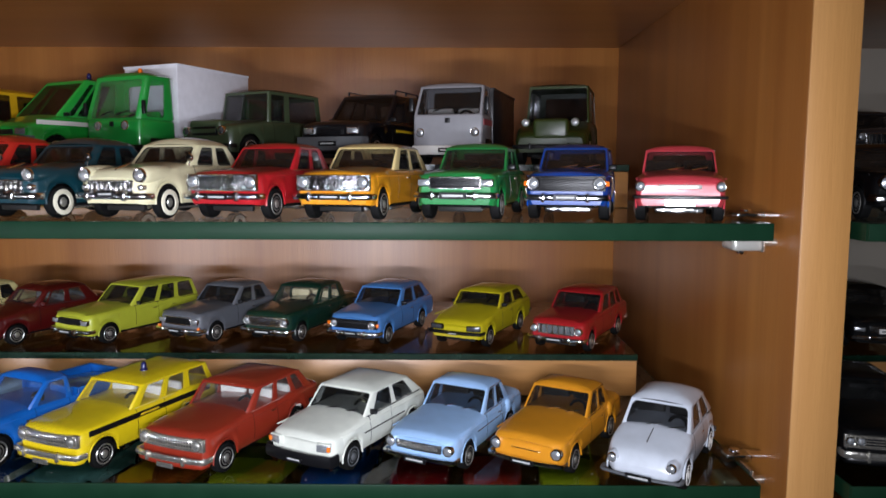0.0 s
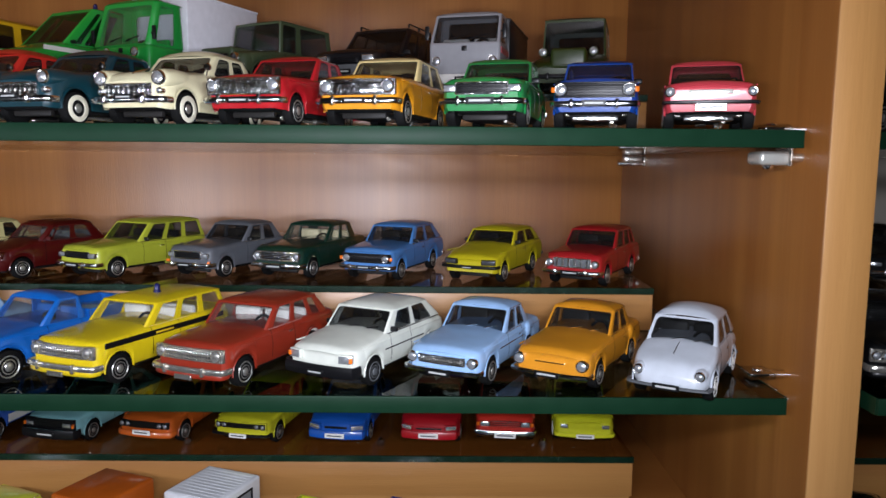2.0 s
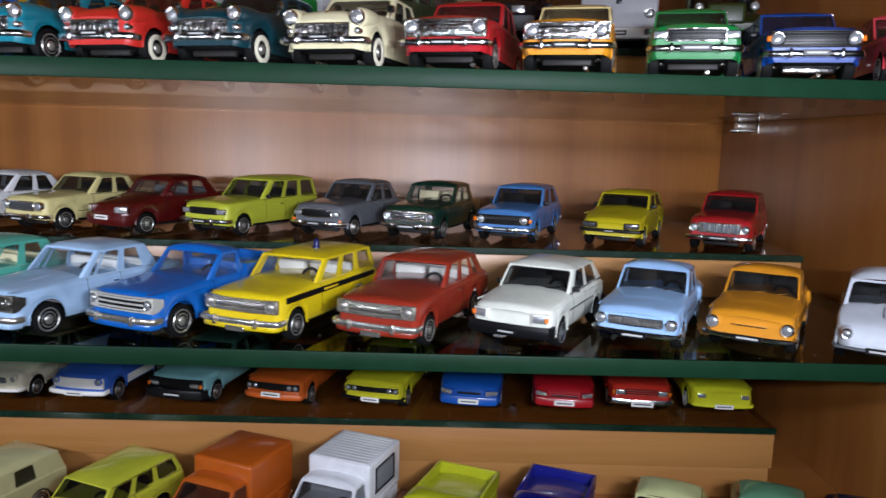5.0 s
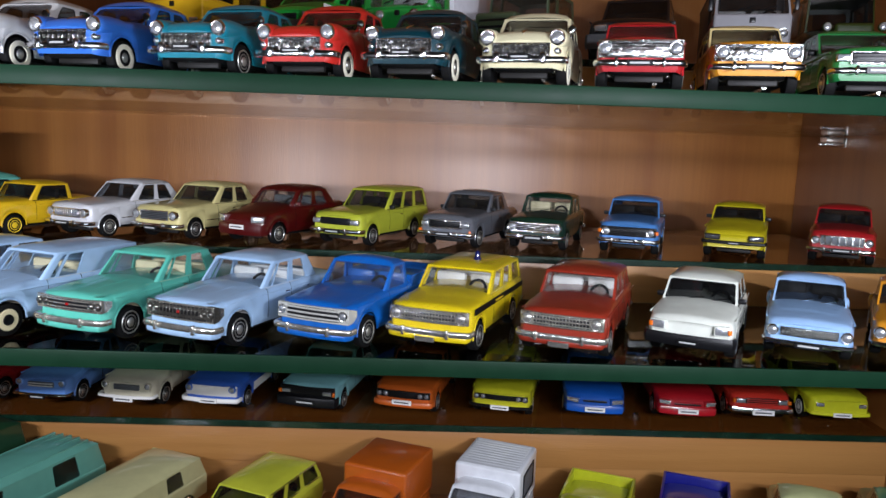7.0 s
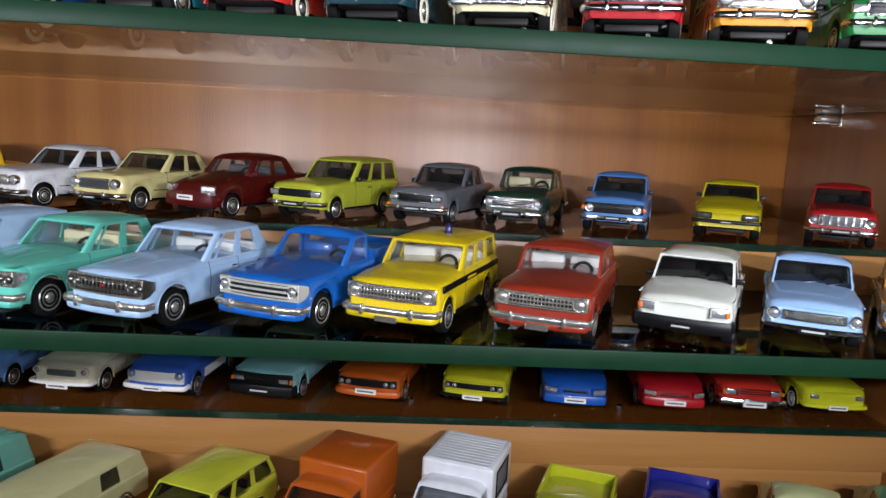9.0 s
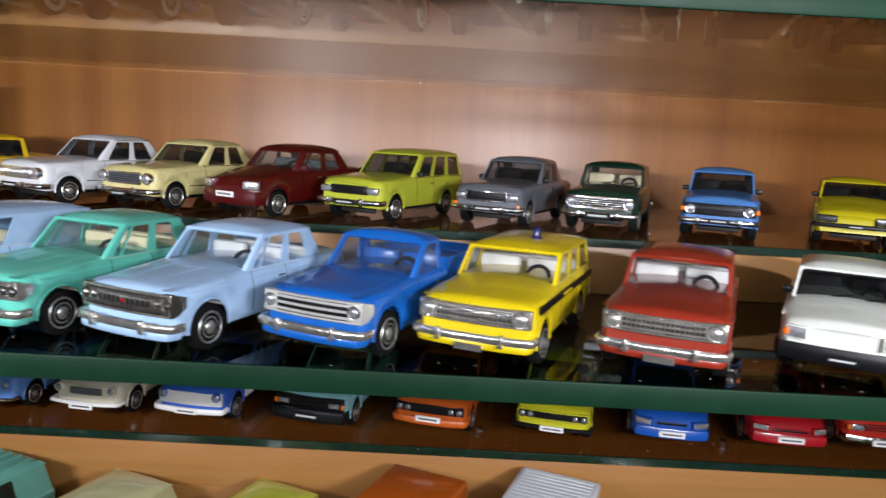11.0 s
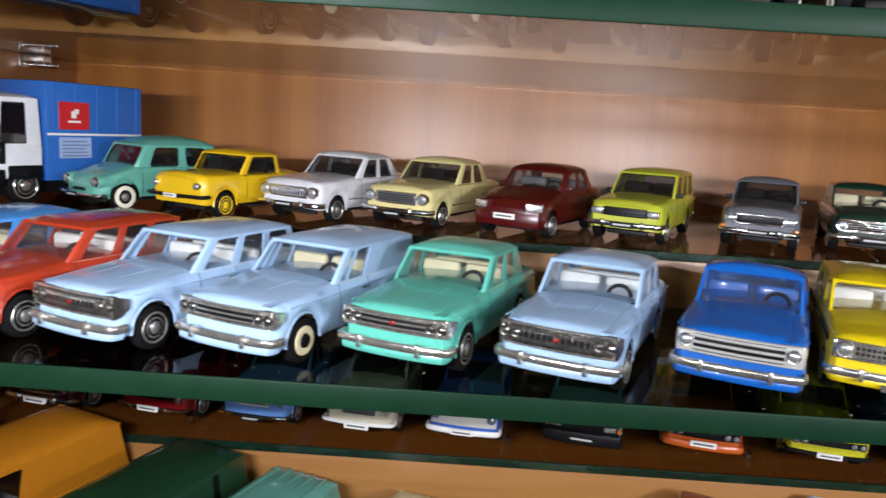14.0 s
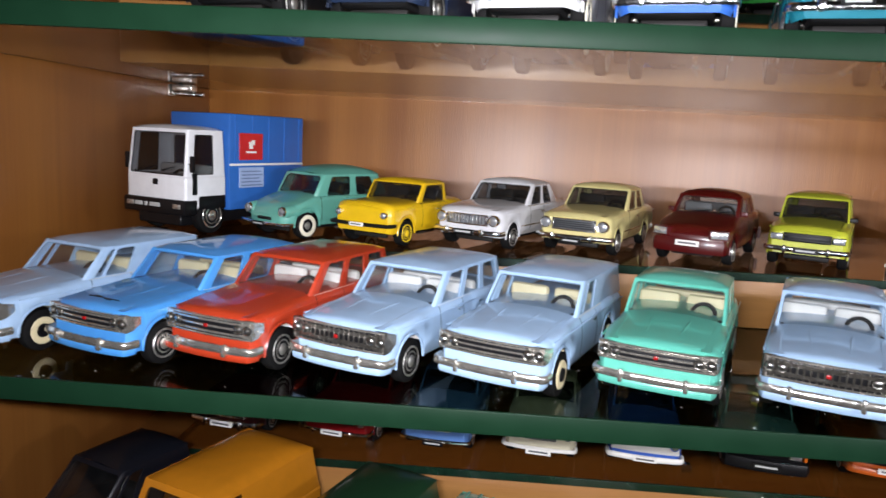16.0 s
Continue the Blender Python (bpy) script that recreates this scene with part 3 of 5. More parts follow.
    if style in ("sedan",):
        yC, yD = (L * f for f in cab) if cab else ((L * 0.74, L * 0.82) if seats and not round_nose else (L * 0.70, L * 0.80))
        sides = windows or ([(0.10, 0.17), (0.18, 0.46), (0.53, 0.80)] if seats else [(0.13, 0.46), (0.53, 0.82)])
        cabin(car, rcol, glass, yA, yB, yC, yD, wbelt, wr, zb, zt, crown, sides, seal=seal, **soft)
    elif style == "wagon":
        yC, yD = L * 0.925, L * 0.975
        cabin(car, rcol, glass, yA, yB, yC, yD, wbelt, wr, zb, zt, crown, [(0.09, 0.34), (0.39, 0.63), (0.68, 0.94)], seal=seal)
    elif style == "hatch":
        yC, yD = L * 0.80, L * 0.955
        cabin(car, rcol, glass, yA, yB, yC, yD, wbelt, wr, zb, zt, crown, [(0.13, 0.46), (0.51, 0.84)], seal=seal)
    elif style == "van":
        yC, yD = L * 0.94, L * 0.975
        cabin(car, rcol, glass, yA, yB, yC, yD, wbelt, wr, zb, zt, crown, [(0.08, 0.13), (0.15, 0.33)], rear_hole=False)
    elif style == "jeep":
        yC, yD = L * 0.95, L * 0.97
        cabin(car, rcol, glass, yA, yA + 2.5, yC, yD, wbelt, hwid * 0.84, zb, zt, crown, [(0.04, 0.30), (0.36, 0.92)])
    elif style in ("pickup", "boxvan"):
        yC, yD = yB + 12, yB + 14.5
        cabin(car, rcol, glass, yA, yB, yC, yD, wbelt, wr, zb, zt, crown, [(0.16, 0.86)])
        if style == "pickup":
            bed_mesh = bmesh.new()
            y0, y1, w = yD + 1.5, L - 0.6, hwid * 0.97
            for a, b, c, d in ((-w, -w + 1.6, y0, y1), (w - 1.6, w, y0, y1), (-w, w, y0, y0 + 1.4), (-w, w, y1 - 1.4, y1)):
                box(bed_mesh, a * MM, b * MM, c * MM, d * MM, (hc - 3) * MM, (bed or hc + 3.2) * MM, 0.4 * MM, 1)
            part("cargo_bed", bed_mesh, body, car)
        else:
            bx = bmesh.new()
            box(bx, -hwid * 0.98 * MM, hwid * 0.98 * MM, (yB + 10) * MM, (L - 0.5) * MM, (hc - 6) * MM, (H + 6) * MM, 1.8 * MM, 3)
            part("cargo_box", bx, body, car)
            if details == "ribs":
                bm = bmesh.new()
                for i in range(11):
                    yy = yB + 13 + (L - yB - 17) * i / 10
                    box(bm, -hwid * 0.85 * MM, hwid * 0.85 * MM, (yy - 1.5) * MM, (yy + 1.5) * MM, (H + 5.8) * MM, (H + 6.2) * MM, 0.18 * MM, 1)
                part("roof_ribs", bm, body, car)
                for s in (-1, 1):
                    part("side_window", mbox(s * hwid * 0.98 - 0.3, s * hwid * 0.98 + 0.3, yB + 18, L - 10, hc + 2, H + 1, 0.25, 1), dark_glass, car)
                    part("window_frame", box(box(box(mbox(s * hwid * 0.98 - 0.5, s * hwid * 0.98 + 0.5, yB + 17, yB + 18, hc + 1, H + 2), (s * hwid * 0.98 - 0.5) * MM, (s * hwid * 0.98 + 0.5) * MM, (L - 10) * MM, (L - 9) * MM, (hc + 1) * MM, (H + 2) * MM), (s * hwid * 0.98 - 0.5) * MM, (s * hwid * 0.98 + 0.5) * MM, (yB + 18) * MM, (L - 10) * MM, (hc + 1) * MM, (hc + 2) * MM), (s * hwid * 0.98 - 0.5) * MM, (s * hwid * 0.98 + 0.5) * MM, (yB + 18) * MM, (L - 10) * MM, (H + 1) * MM, (H + 2) * MM), black, car)
    add_seats(car, yB + 9, hwid, 11, seats or dark_plastic, L * 0.66 if rear_seat and style in ("sedan", "wagon", "hatch") else None, hc + 0.2)
    part("dashboard", mbox(-wbelt * 0.92, wbelt * 0.92, yA + 1, yA + 5, hc - 5, hc + 0.3, 0.6), black if not seats else dark_plastic, car)
    if wipers:
        add_wipers(car, yA, yB, zb, zt, wbelt, chrome if wipers == "chrome" else black)
    add_wheels(car, rw, 4.6, W - 5.0, wy, wheels, hub if hub and hub not in (chrome, dull_chrome) else hub_silver)
    kind, lx, lz, lr = lamps[:4]
    add_headlamps(car, kind, lx, -0.5 + 1.3 * (lx / hwid) ** 2 if not round_nose else 0.6, lz, lr, 2.0 if not round_nose else 7.0, h=lamps[4] if len(lamps) > 4 else None, bezel=kinds[lamps[5]] if len(lamps) > 5 else None, pod=body, lens_mat=lamp_lens or (lens_dull if len(lamps) > 5 and lamps[5] == "dull" else None))
    if grille:
        z0, z1, half, bars, gm = grille[:5]
        add_grille(car, 0.0, z0, z1, half, bars, kinds[gm], kinds[grille[6]] if len(grille) > 6 and grille[6] else None, kinds[grille[5]] if len(grille) > 5 and grille[5] else None, grille[7] if len(grille) > 7 else 0, 0.0 if round_nose else 1.5 * (half / hwid) ** 2)
    if grille and grille[2] >= 15 and kind in ("round", "twin") and bumper and bumper[0] == "dull":
        for s in (-1, 1):
            part("lamp_housing", mbox(lx - lr * 1.35, min(lx + lr * 1.35, hwid * 0.94), 0.35, 2.2, grille[0] - 0.5, grille[1] + 0.5, 0.4), kinds[grille[4]], car, m=pose(0, 0, 0, 0, 0, 0) if s > 0 else pose(-2 * lx * MM, 0, 0))
    if flank:
        for s in (-1, 1):
            bm = bmesh.new()
            ends = []
            for yy, k, xx in ((0.9, 1.0, 0.925), (2.6, 0.9, 0.955), (5.5, 0.45, 0.975)):
                zm, hh = (grille[0] + grille[1]) / 2 + (1 - k) * 1.5, (grille[1] - grille[0] + 0.6) / 2 * k
                ends.append([bm.verts.new(V(s * (hwid * xx + o), yy, zm + d)) for o, d in ((-0.9, -hh), (0.3, -hh), (0.3, hh), (-0.9, hh))])
            for p, q in zip(ends, ends[1:]):
                for i in range(4):
                    bm.faces.new((p[i], p[(i + 1) % 4], q[(i + 1) % 4], q[i]))
            bm.faces.new(ends[0])
            bm.faces.new(ends[-1][::-1])
            part("lamp_flank", bm, kinds[grille[4]], car)
    if bumper:
        bmat, bz = kinds[bumper[0]], bumper[1]
        bh = bumper[2] if len(bumper) > 2 else 2.4
        painted = bumper[0] == "body"
        ob = part("front_bumper", curved_bar(hwid * (0.92 if painted and bluff else 0.97 if painted else 1.0), -1.5 if painted else -2.6, 0.5 if painted else -0.9, 5, bz - bh / 2, bz + bh / 2, 1.8), bmat, car)
        part("rear_bumper", curved_bar(hwid * 0.94, -2.2, -0.6, 5, bz - bh / 2, bz + bh / 2, 1.8), bmat, car, m=pose(0, L * MM, 0, 0, 0, 180))
        if overriders:
            for s in (-1, 1):
                attach("overrider", shared(f"overrider|{bh}|{bluff}", lambda: mbox(-1.3, 1.3, -1.9, 0.6, -bh * 0.7, bh * 1.0, 0.9, 3) if bluff else mbox(-0.8, 0.8, -1.5, 0.6, -bh * 0.8, bh * 0.8, 0.6), bmat), ob, pose(s * hwid * 0.52 * MM, -2.9 * MM, bz * MM))
    if plate:
        pz, pw, back = plate
        add_plate(car, 0, (-2.6 if bumper[0] == "body" else -3.6) if bumper else -0.8, pz, pw, pw * 0.24, kinds[back], pale_print if back == "black" else grey_plastic)
    if emblem:
        part("emblem", mbox(-0.7, 0.7, -1.1, 0, -0.55, 0.55, 0.25), red_lens, car, "small red emblem", m=pose(0, 0, (grille[0] + grille[1]) / 2 * MM))
    if indicator:
        for s in (-1, 1):
            attach("indicator", shared("indicator", lambda: mbox(-0.8, 0.8, -0.6, 1.5, -1.1, 1.1, 0.3), amber), car, pose(s * indicator[0] * MM, 0.0, indicator[1] * MM, 0, 0, s * 25))
    if mirrors:
        for s in ((-1, 1) if mirrors != "one" else (1,)):
            attach("mirror", shared("mirror", lambda: mbox(-1.9, 1.9, -0.8, 0.9, -1.2, 1.2, 0.6), kinds.get(mirrors, chrome)), car, pose(s * (hwid * 0.92 + 1.2) * MM, (yA + 6) * MM, (hc + 0.9) * MM))
    if trim:
        for s in (-1, 1):
            part("side_trim", mbox(s * (hwid * 0.995) - 0.28, s * (hwid * 0.995) + 0.28, fo + rw * 1.4, fo + wb - rw * 1.4, trim[1], trim[1] + trim[2], 0.1, 1), kinds[trim[0]], car)
    if gap:
        for s in (-1, 1):
            bm = bmesh.new()
            for gy in (yA + 3.5, yA + 22) + ((yA + 38,) if style in ("sedan", "wagon") else ()):
                if min(abs(gy - w0) for w0 in wy) < rw * 1.25:
                    continue
                rows = []
                for fx, fz in SECTION[1:9]:
                    gx, gz = s * hwid * fx, 6.6 + (hc - 6.6) * fz
                    rows.append([bm.verts.new(V(gx + s * o, gy + d, gz)) for o, d in ((-0.2, -0.13), (0.07, -0.13), (0.07, 0.13), (-0.2, 0.13))])
                for p, q in zip(rows, rows[1:]):
                    for k in range(4):
                        bm.faces.new((p[k], p[(k + 1) % 4], q[(k + 1) % 4], q[k]))
            part("door_gap", bm, black, car)
            if handle:
                for hy in (yA + 19,) + ((yA + 35.5,) if style in ("sedan", "wagon") else ()):
                    attach("door_handle", shared("door_handle", lambda: mbox(-0.45, 0.45, -1.7, 1.7, -0.35, 0.35, 0.2, 1), chrome), car, pose(s * hwid * 0.975 * MM, hy * MM, (hc - 4.2) * MM))
    tilt = math.degrees(math.atan2(hc - hf, yA))
    if hood_line and not round_nose:
        for s in (-1, 1):
            part("bonnet_crease", soft_ridge(yA - 2.5, 1.5, 0.28), body, car, m=pose(s * hwid * 0.74 * MM, 1.5 * MM, (hf + 0.50) * MM, tilt, 0, -s * 1.0))
    if spear:
        for s in (-1, 1):
            part("bonnet_ridge", soft_ridge(yA - 5, 1.2, 0.40), body, car, m=pose(s * hwid * 0.26 * MM, 3.5 * MM, (hf + 1.28) * MM, tilt, 0, -s * 3.0))
    if bumper and bumper[0] == "dull":
        part("front_apron", curved_bar(hwid * 0.93, -1.9, -0.2, 4, 6.2, 9.0, 1.8), body, car)
    if not round_nose and style != "jeep":
        for s in (-1, 1):
            part("side_crease", mbox(s * hwid * 0.982 - 0.3, s * hwid * 0.982 + 0.3, 7, L - 5, hc - 3.3, hc - 2.7, 0.25, 2), body, car)
    if not round_nose and not seats and style in ("sedan", "wagon", "hatch"):
        for s in (-1, 1):
            part("belt_strip", mbox(s * wbelt - 0.1, s * wbelt + 0.55, yA + 2, yD - 3, zb - 0.1, zb + 0.35, 0.12, 1), chrome if belt_strip else black, car)
            part("gutter", mbox(s * wr - 0.1, s * wr + 0.5, yB + 1, yC - 1, zt - 0.5, zt - 0.1, 0.12, 1), chrome if belt_strip else body, car)
    # axles, exhaust and screws under the floor
    for ay in wy:
        part("axle", lathe([(-hwid + 4, 0.9), (-3, 0.9), (-2.4, 2.4), (2.4, 2.4), (3, 0.9), (hwid - 4, 0.9)], 10, "x"), dark_chrome, car, m=pose(0, ay * MM, rw * MM))
    part("exhaust", lathe([(fo + 6, 0.9), (L * 0.55, 0.9), (L * 0.56, 2.0), (L * 0.74, 2.0), (L * 0.75, 0.8), (L - 1, 0.8)], 10, "y"), dull_chrome, car, m=pose(hwid * 0.38 * MM, 0, 4.2 * MM))
    part("crossmember", mbox(-hwid * 0.55, hwid * 0.55, fo - 7, fo - 4.5, 3.6, 6.2, 0.6), chrome if tray else dark_plastic, car)
    for wy_ in wy:
        for s in (-1, 1):
            def lip():
                ra, sm, rows = rw * 1.22, bmesh.new(), []
                for k in range(13):
                    a = radians(-4 + 188 * k / 12)
                    c, d = math.cos(a), math.sin(a)
                    rows.append([sm.verts.new(V(0.45 * math.cos(b), (ra + 0.40 * math.sin(b)) * c, (ra + 0.40 * math.sin(b)) * d)) for b in (0.3, 1.57, 2.8, 3.9, 5.5)])
                for p, q in zip(rows, rows[1:]):
                    for i in range(5):
                        sm.faces.new((p[i], p[(i + 1) % 5], q[(i + 1) % 5], q[i]))
                return sm
            attach("arch_lip", shared(f"arch_lip|{rw}", lip, body), car, pose(s * hwid * (0.97 if wy_ > 30 or not round_nose else 0.965) * MM, wy_ * MM, rw * MM))
    if scoops:
        for s in (-1, 1):
            def scoop():
                sm = bmesh.new()
                bmesh.ops.create_uvsphere(sm, u_segments=12, v_segments=8, radius=1.0)
                bmesh.ops.scale(sm, vec=Vector((1.6, 3.4, 3.8)) * MM, verts=sm.verts)
                return sm
            attach("air_scoop", shared("air_scoop", scoop, body), car, pose(s * hwid * 0.98 * MM, L * 0.73 * MM, (hc - 4) * MM))
    if rails:
        for s in (-1, 1):
            bm = mbox(s * wr * 0.9 - 0.45, s * wr * 0.9 + 0.45, yB + 3, L * 0.86, H + 0.6, H + 1.3, 0.3)
            for fy in (yB + 3, (yB + L * 0.86) / 2, L * 0.86):
                box(bm, (s * wr * 0.9 - 0.4) * MM, (s * wr * 0.9 + 0.4) * MM, (fy - 1) * MM, (fy + 1) * MM, (H - 1.5) * MM, (H + 0.9) * MM, 0.2 * MM, 1)
            part("roof_rail", bm, black, car)
    if centre_line:
        part("bonnet_line", mbox(-0.16, 0.16, 9, yA - 2, -0.2, 0.22, 0.1, 1), dark_chrome, car, m=pose(0, 0, (hf + 0.55) * MM, math.degrees(math.atan2(hc - hf, yA - 4)), 0, 0))
    if script:
        part("bonnet_script", box(box(mbox(-7, 7, 0, 0.5, -0.3, 0.22, 0.1, 1), -5 * MM, -1.5 * MM, 0.45 * MM, 1.3 * MM, -0.3 * MM, 0.22 * MM), 1 * MM, 4 * MM, -0.8 * MM, 0.05 * MM, -0.3 * MM, 0.22 * MM), black, car, "dark script badge", m=pose(0, 7 * MM, (hf + 1.75) * MM, tilt, 0, 0))
    if bluff and ornament:
        for s in (-1, 1):
            ob = attach("parking_lamp", shared("parking_lamp", lambda: lathe([(-1.3, 0.5), (-1.0, 1.2), (-0.3, 1.6), (2.5, 1.6)], 14, "y"), chrome), car, pose(s * hwid * 0.80 * MM, 1.0 * MM, 14.0 * MM))
            attach("lamp_dot", shared("lamp_dot", lambda: lathe([(-1.6, 0.2), (-1.45, 0.6), (-0.9, 0.8)], 10, "y"), lens), ob)
        stalk = part("wing_mirror", lathe([(0, 0.35), (3.2, 0.35), (3.4, 0.2)], 8, "z"), chrome, car, m=pose(hwid * 0.88 * MM, (yA + 1) * MM, (hc - 1.2) * MM, 0, 12, 0))
        part("mirror_head", lathe([(-0.9, 0.5), (-0.8, 1.6), (-0.2, 1.9), (0.6, 1.5), (1.2, 0.4)], 14, "y"), chrome, stalk, m=pose(0, 0, 4.4 * MM))
    if ornament:
        part("bonnet_ornament", lathe([(0, 0.2), (1.5, 0.7), (6, 0.55), (11, 0.15)], 10, "y"), chrome, car, m=pose(0, 2.5 * MM, (hf - 0.2) * MM, 18, 0, 0))
    if beacon:
        ob = part("beacon", lathe([(0, 2.0), (0.8, 2.0), (1.0, 1.5), (3.6, 1.4), (4.4, 0.8), (4.6, 0.2)], 16, "z"), blue_lens, car, "dark blue beacon", m=pose(4 * MM, (yB + 14) * MM, (H - 0.2) * MM))
    if stripe:
        for s in (-1, 1):
            y0, y1, sh = (L * 0.42, L * 0.82, 1.5) if stripe == "lime" else (6, L - 8, 2.6)
            part("side_stripe", mbox(s * hwid * 0.997 - 0.3, s * hwid * 0.997 + 0.3, y0, y1, stripe_z, stripe_z + sh, 0.1, 1), kinds.get(stripe, black), car)
            if stripe == "black":
                part("stripe_text_bar", mbox(s * hwid * 1.006 - 0.3, s * hwid * 1.006 + 0.3, yA + 5, yA + 17, stripe_z + 0.8, stripe_z + 1.7, 0.1, 1), yellow_plastic, car)
    return car

notice_grey = plain("notice_grey", srgb("6a7a9c"), 0.6)


def truck_model(label, name, cab_colour, x, y, z, yaw, L=90, W=42, H=50, rw=8, cab_len=27, cargo=None, cargo_colour="2f6fc0", cargo_h=58, bumper="black", belt=26, lamps=("block", 15, 14, 3), stripe=None, seats=None, screen_lean=3.0, mirrors=True, sign=False, van=None, glass=None, seal=False, beacon=False, door_strip=False, creases=0, cab_round=1.6):
    """A cab-over model truck: cab, chassis frame and cargo body."""
    truck = new(name, None)
    truck.matrix_basis = pose(x, y, z, 0, 0, -yaw)
    tagged(truck, label, "model truck")
    col, hw = paint(cab_colour), W / 2
    kinds = {"black": black, "chrome": chrome, "white": white_plastic, "grey": grey_plastic}
    end, dz = L if van else cab_len, 4.0 if door_strip else 0.0
    part("cab_body", mbox(-hw, hw, 0, end, 8.5 + dz, belt + 0.2, cab_round, 4), col, truck)
    if van:
        cabin(truck, col, glass or dark_glass, 0.5, screen_lean, L - 3, L - 0.3, hw * 0.975, hw * 0.86, belt - 0.5, H - 3.0, 1.6, van, margins=(0.08, 0.08, 0.06, 0.14), rad=1.6, dome=3.0, rim=2.4)
        part("screen_post", mbox(-0.5, 0.5, -0.4, 0.5, 0, 14, 0.2, 1), col, truck, m=pose(0, 0.5 * MM, belt * MM, -math.degrees(math.atan2(screen_lean, H - belt)), 0, 0))
    else:
        cabin(truck, col, glass or dark_glass, 0.5, screen_lean, cab_len - 0.8, cab_len, hw * 0.975, hw * 0.93, belt - 0.5, H - 1.5, 0.9, [(0.16, 0.70)], margins=(0.035, 0.035, 0.03, 0.07) if cab_round < 2 else (0.07, 0.07, 0.02, 0.09), rad=1.2 if cab_round < 2 else 2.6, seal=seal, post=1.1 if cab_round < 2 else 2.6, dome=3.3 if cab_round < 2 else 2.6, rim=1.7 if cab_round < 2 else 2.6)
    if door_strip:
        for s in (-1, 1):
            part("door_strip", mbox(s * hw * 0.99 - 0.5, s * hw * 0.99 + 0.5, 4.2, 7.4, belt - 9, belt + 1.5, 0.3, 1), black, truck)
            part("fog_lamp", mbox(s * hw * 0.78 - 2.4, s * hw * 0.78 + 2.4, -2.1, 0, 9.2 + dz, 11.6 + dz, 0.4), lens_dull, truck)
        for a, b in ((-0.62, -0.36), (-0.30, -0.2), (-0.12, 0.22)):
            part("text_bar", mbox(hw * a, hw * b, -2.0, 0, 9.4 + dz, 11.4 + dz, 0.2, 1), pale_print, truck)
    if beacon:
        part("beacon", lathe([(0, 1.8), (0.8, 1.8), (1.0, 1.4), (3.4, 1.3), (4.2, 0.7)], 14, "z"), amber, truck, "small amber beacon", m=pose(8 * MM, 16 * MM, (H - 0.4) * MM))
    part("chassis", mbox(-hw * 0.72, hw * 0.72, 2, L - 2, 4.5, 10, 0.5, 1), black, truck)
    part("front_bumper", mbox(-hw * 1.03, hw * 1.03, -1.6, 7, 10.0 if door_strip else 5.5, 17.5 if door_strip else 11, 0.8), kinds[bumper], truck)
    if not door_strip:
        add_plate(truck, 0, -2.0, 8.2, 10, 2.6, black, white_plastic)
    add_headlamps(truck, lamps[0], lamps[1], -0.2, lamps[2], lamps[3], 1.2)
    add_wheels(truck, rw, 5.5, W - 5.5, {17: rw, L - 18: rw}, "steel", dull_chrome)
    for s in (-1, 1):
        part("wheel_arch", mbox(s * (hw - 2) - 2.4, s * (hw - 2) + 2.4, 8, 26.5, 8 + dz, 15.5 + dz, 1.2), black, truck)
    add_seats(truck, 15, hw, belt - 11, seats or white_plastic, None, belt - 1)
    part("dashboard", mbox(-hw * 0.9, hw * 0.9, 2, 6, belt - 6, belt + 0.5, 0.6), black, truck)
    add_wipers(truck, 0.5, screen_lean, belt + 1.2, H, hw * 0.9)
    if mirrors:
        for s in (-1, 1):
            part("mirror", box(mbox(s * (hw + 2) - 1.2, s * (hw + 2) + 1.2, 1.5, 3, belt + 2, belt + 10, 0.5), (s * (hw + 1) - 1.2) * MM, (s * (hw + 1) + 1.2) * MM, 2 * MM, 2.6 * MM, (belt + 5.5) * MM, (belt + 6.3) * MM), black, truck)
    part("nose_badge", mbox(-1.6, 1.6, -0.5, 0.3, belt - 5, belt - 2, 0.3), black, truck)
    if cargo:
        cc = paint(cargo_colour, 0.42, 0.3)
        bm = mbox(-hw * 1.02, hw * 1.02, cab_len + 1.5, L, 11, cargo_h, 1.0, 2)
        ob = part("cargo_box", bm, cc, truck)
        if cargo == "canvas":
            for s in (-1, 1):
                part("rail", mbox(s * hw * 1.02 - 0.5, s * hw * 1.02 + 0.5, cab_len + 2, L - 0.5, cargo_h * 0.56, cargo_h * 0.56 + 1.2, 0.3), white_plastic, ob)
                for k in range(5):
                    yy = cab_len + 6 + (L - cab_len - 10) * k / 4
                    part("hoop", mbox(s * hw * 1.02 - 0.35, s * hw * 1.02 + 0.35, yy - 0.5, yy + 0.5, cargo_h * 0.58, cargo_h - 1, 0.3), cc, ob)
        else:
            for s in (-1, 1):
                for zz in (12, cargo_h - 1.6):
                    part("edge_rail", mbox(s * hw * 1.02 - 0.4, s * hw * 1.02 + 0.4, cab_len + 1.4, L + 0.1, zz, zz + 1.4, 0.2, 1), cc, ob)
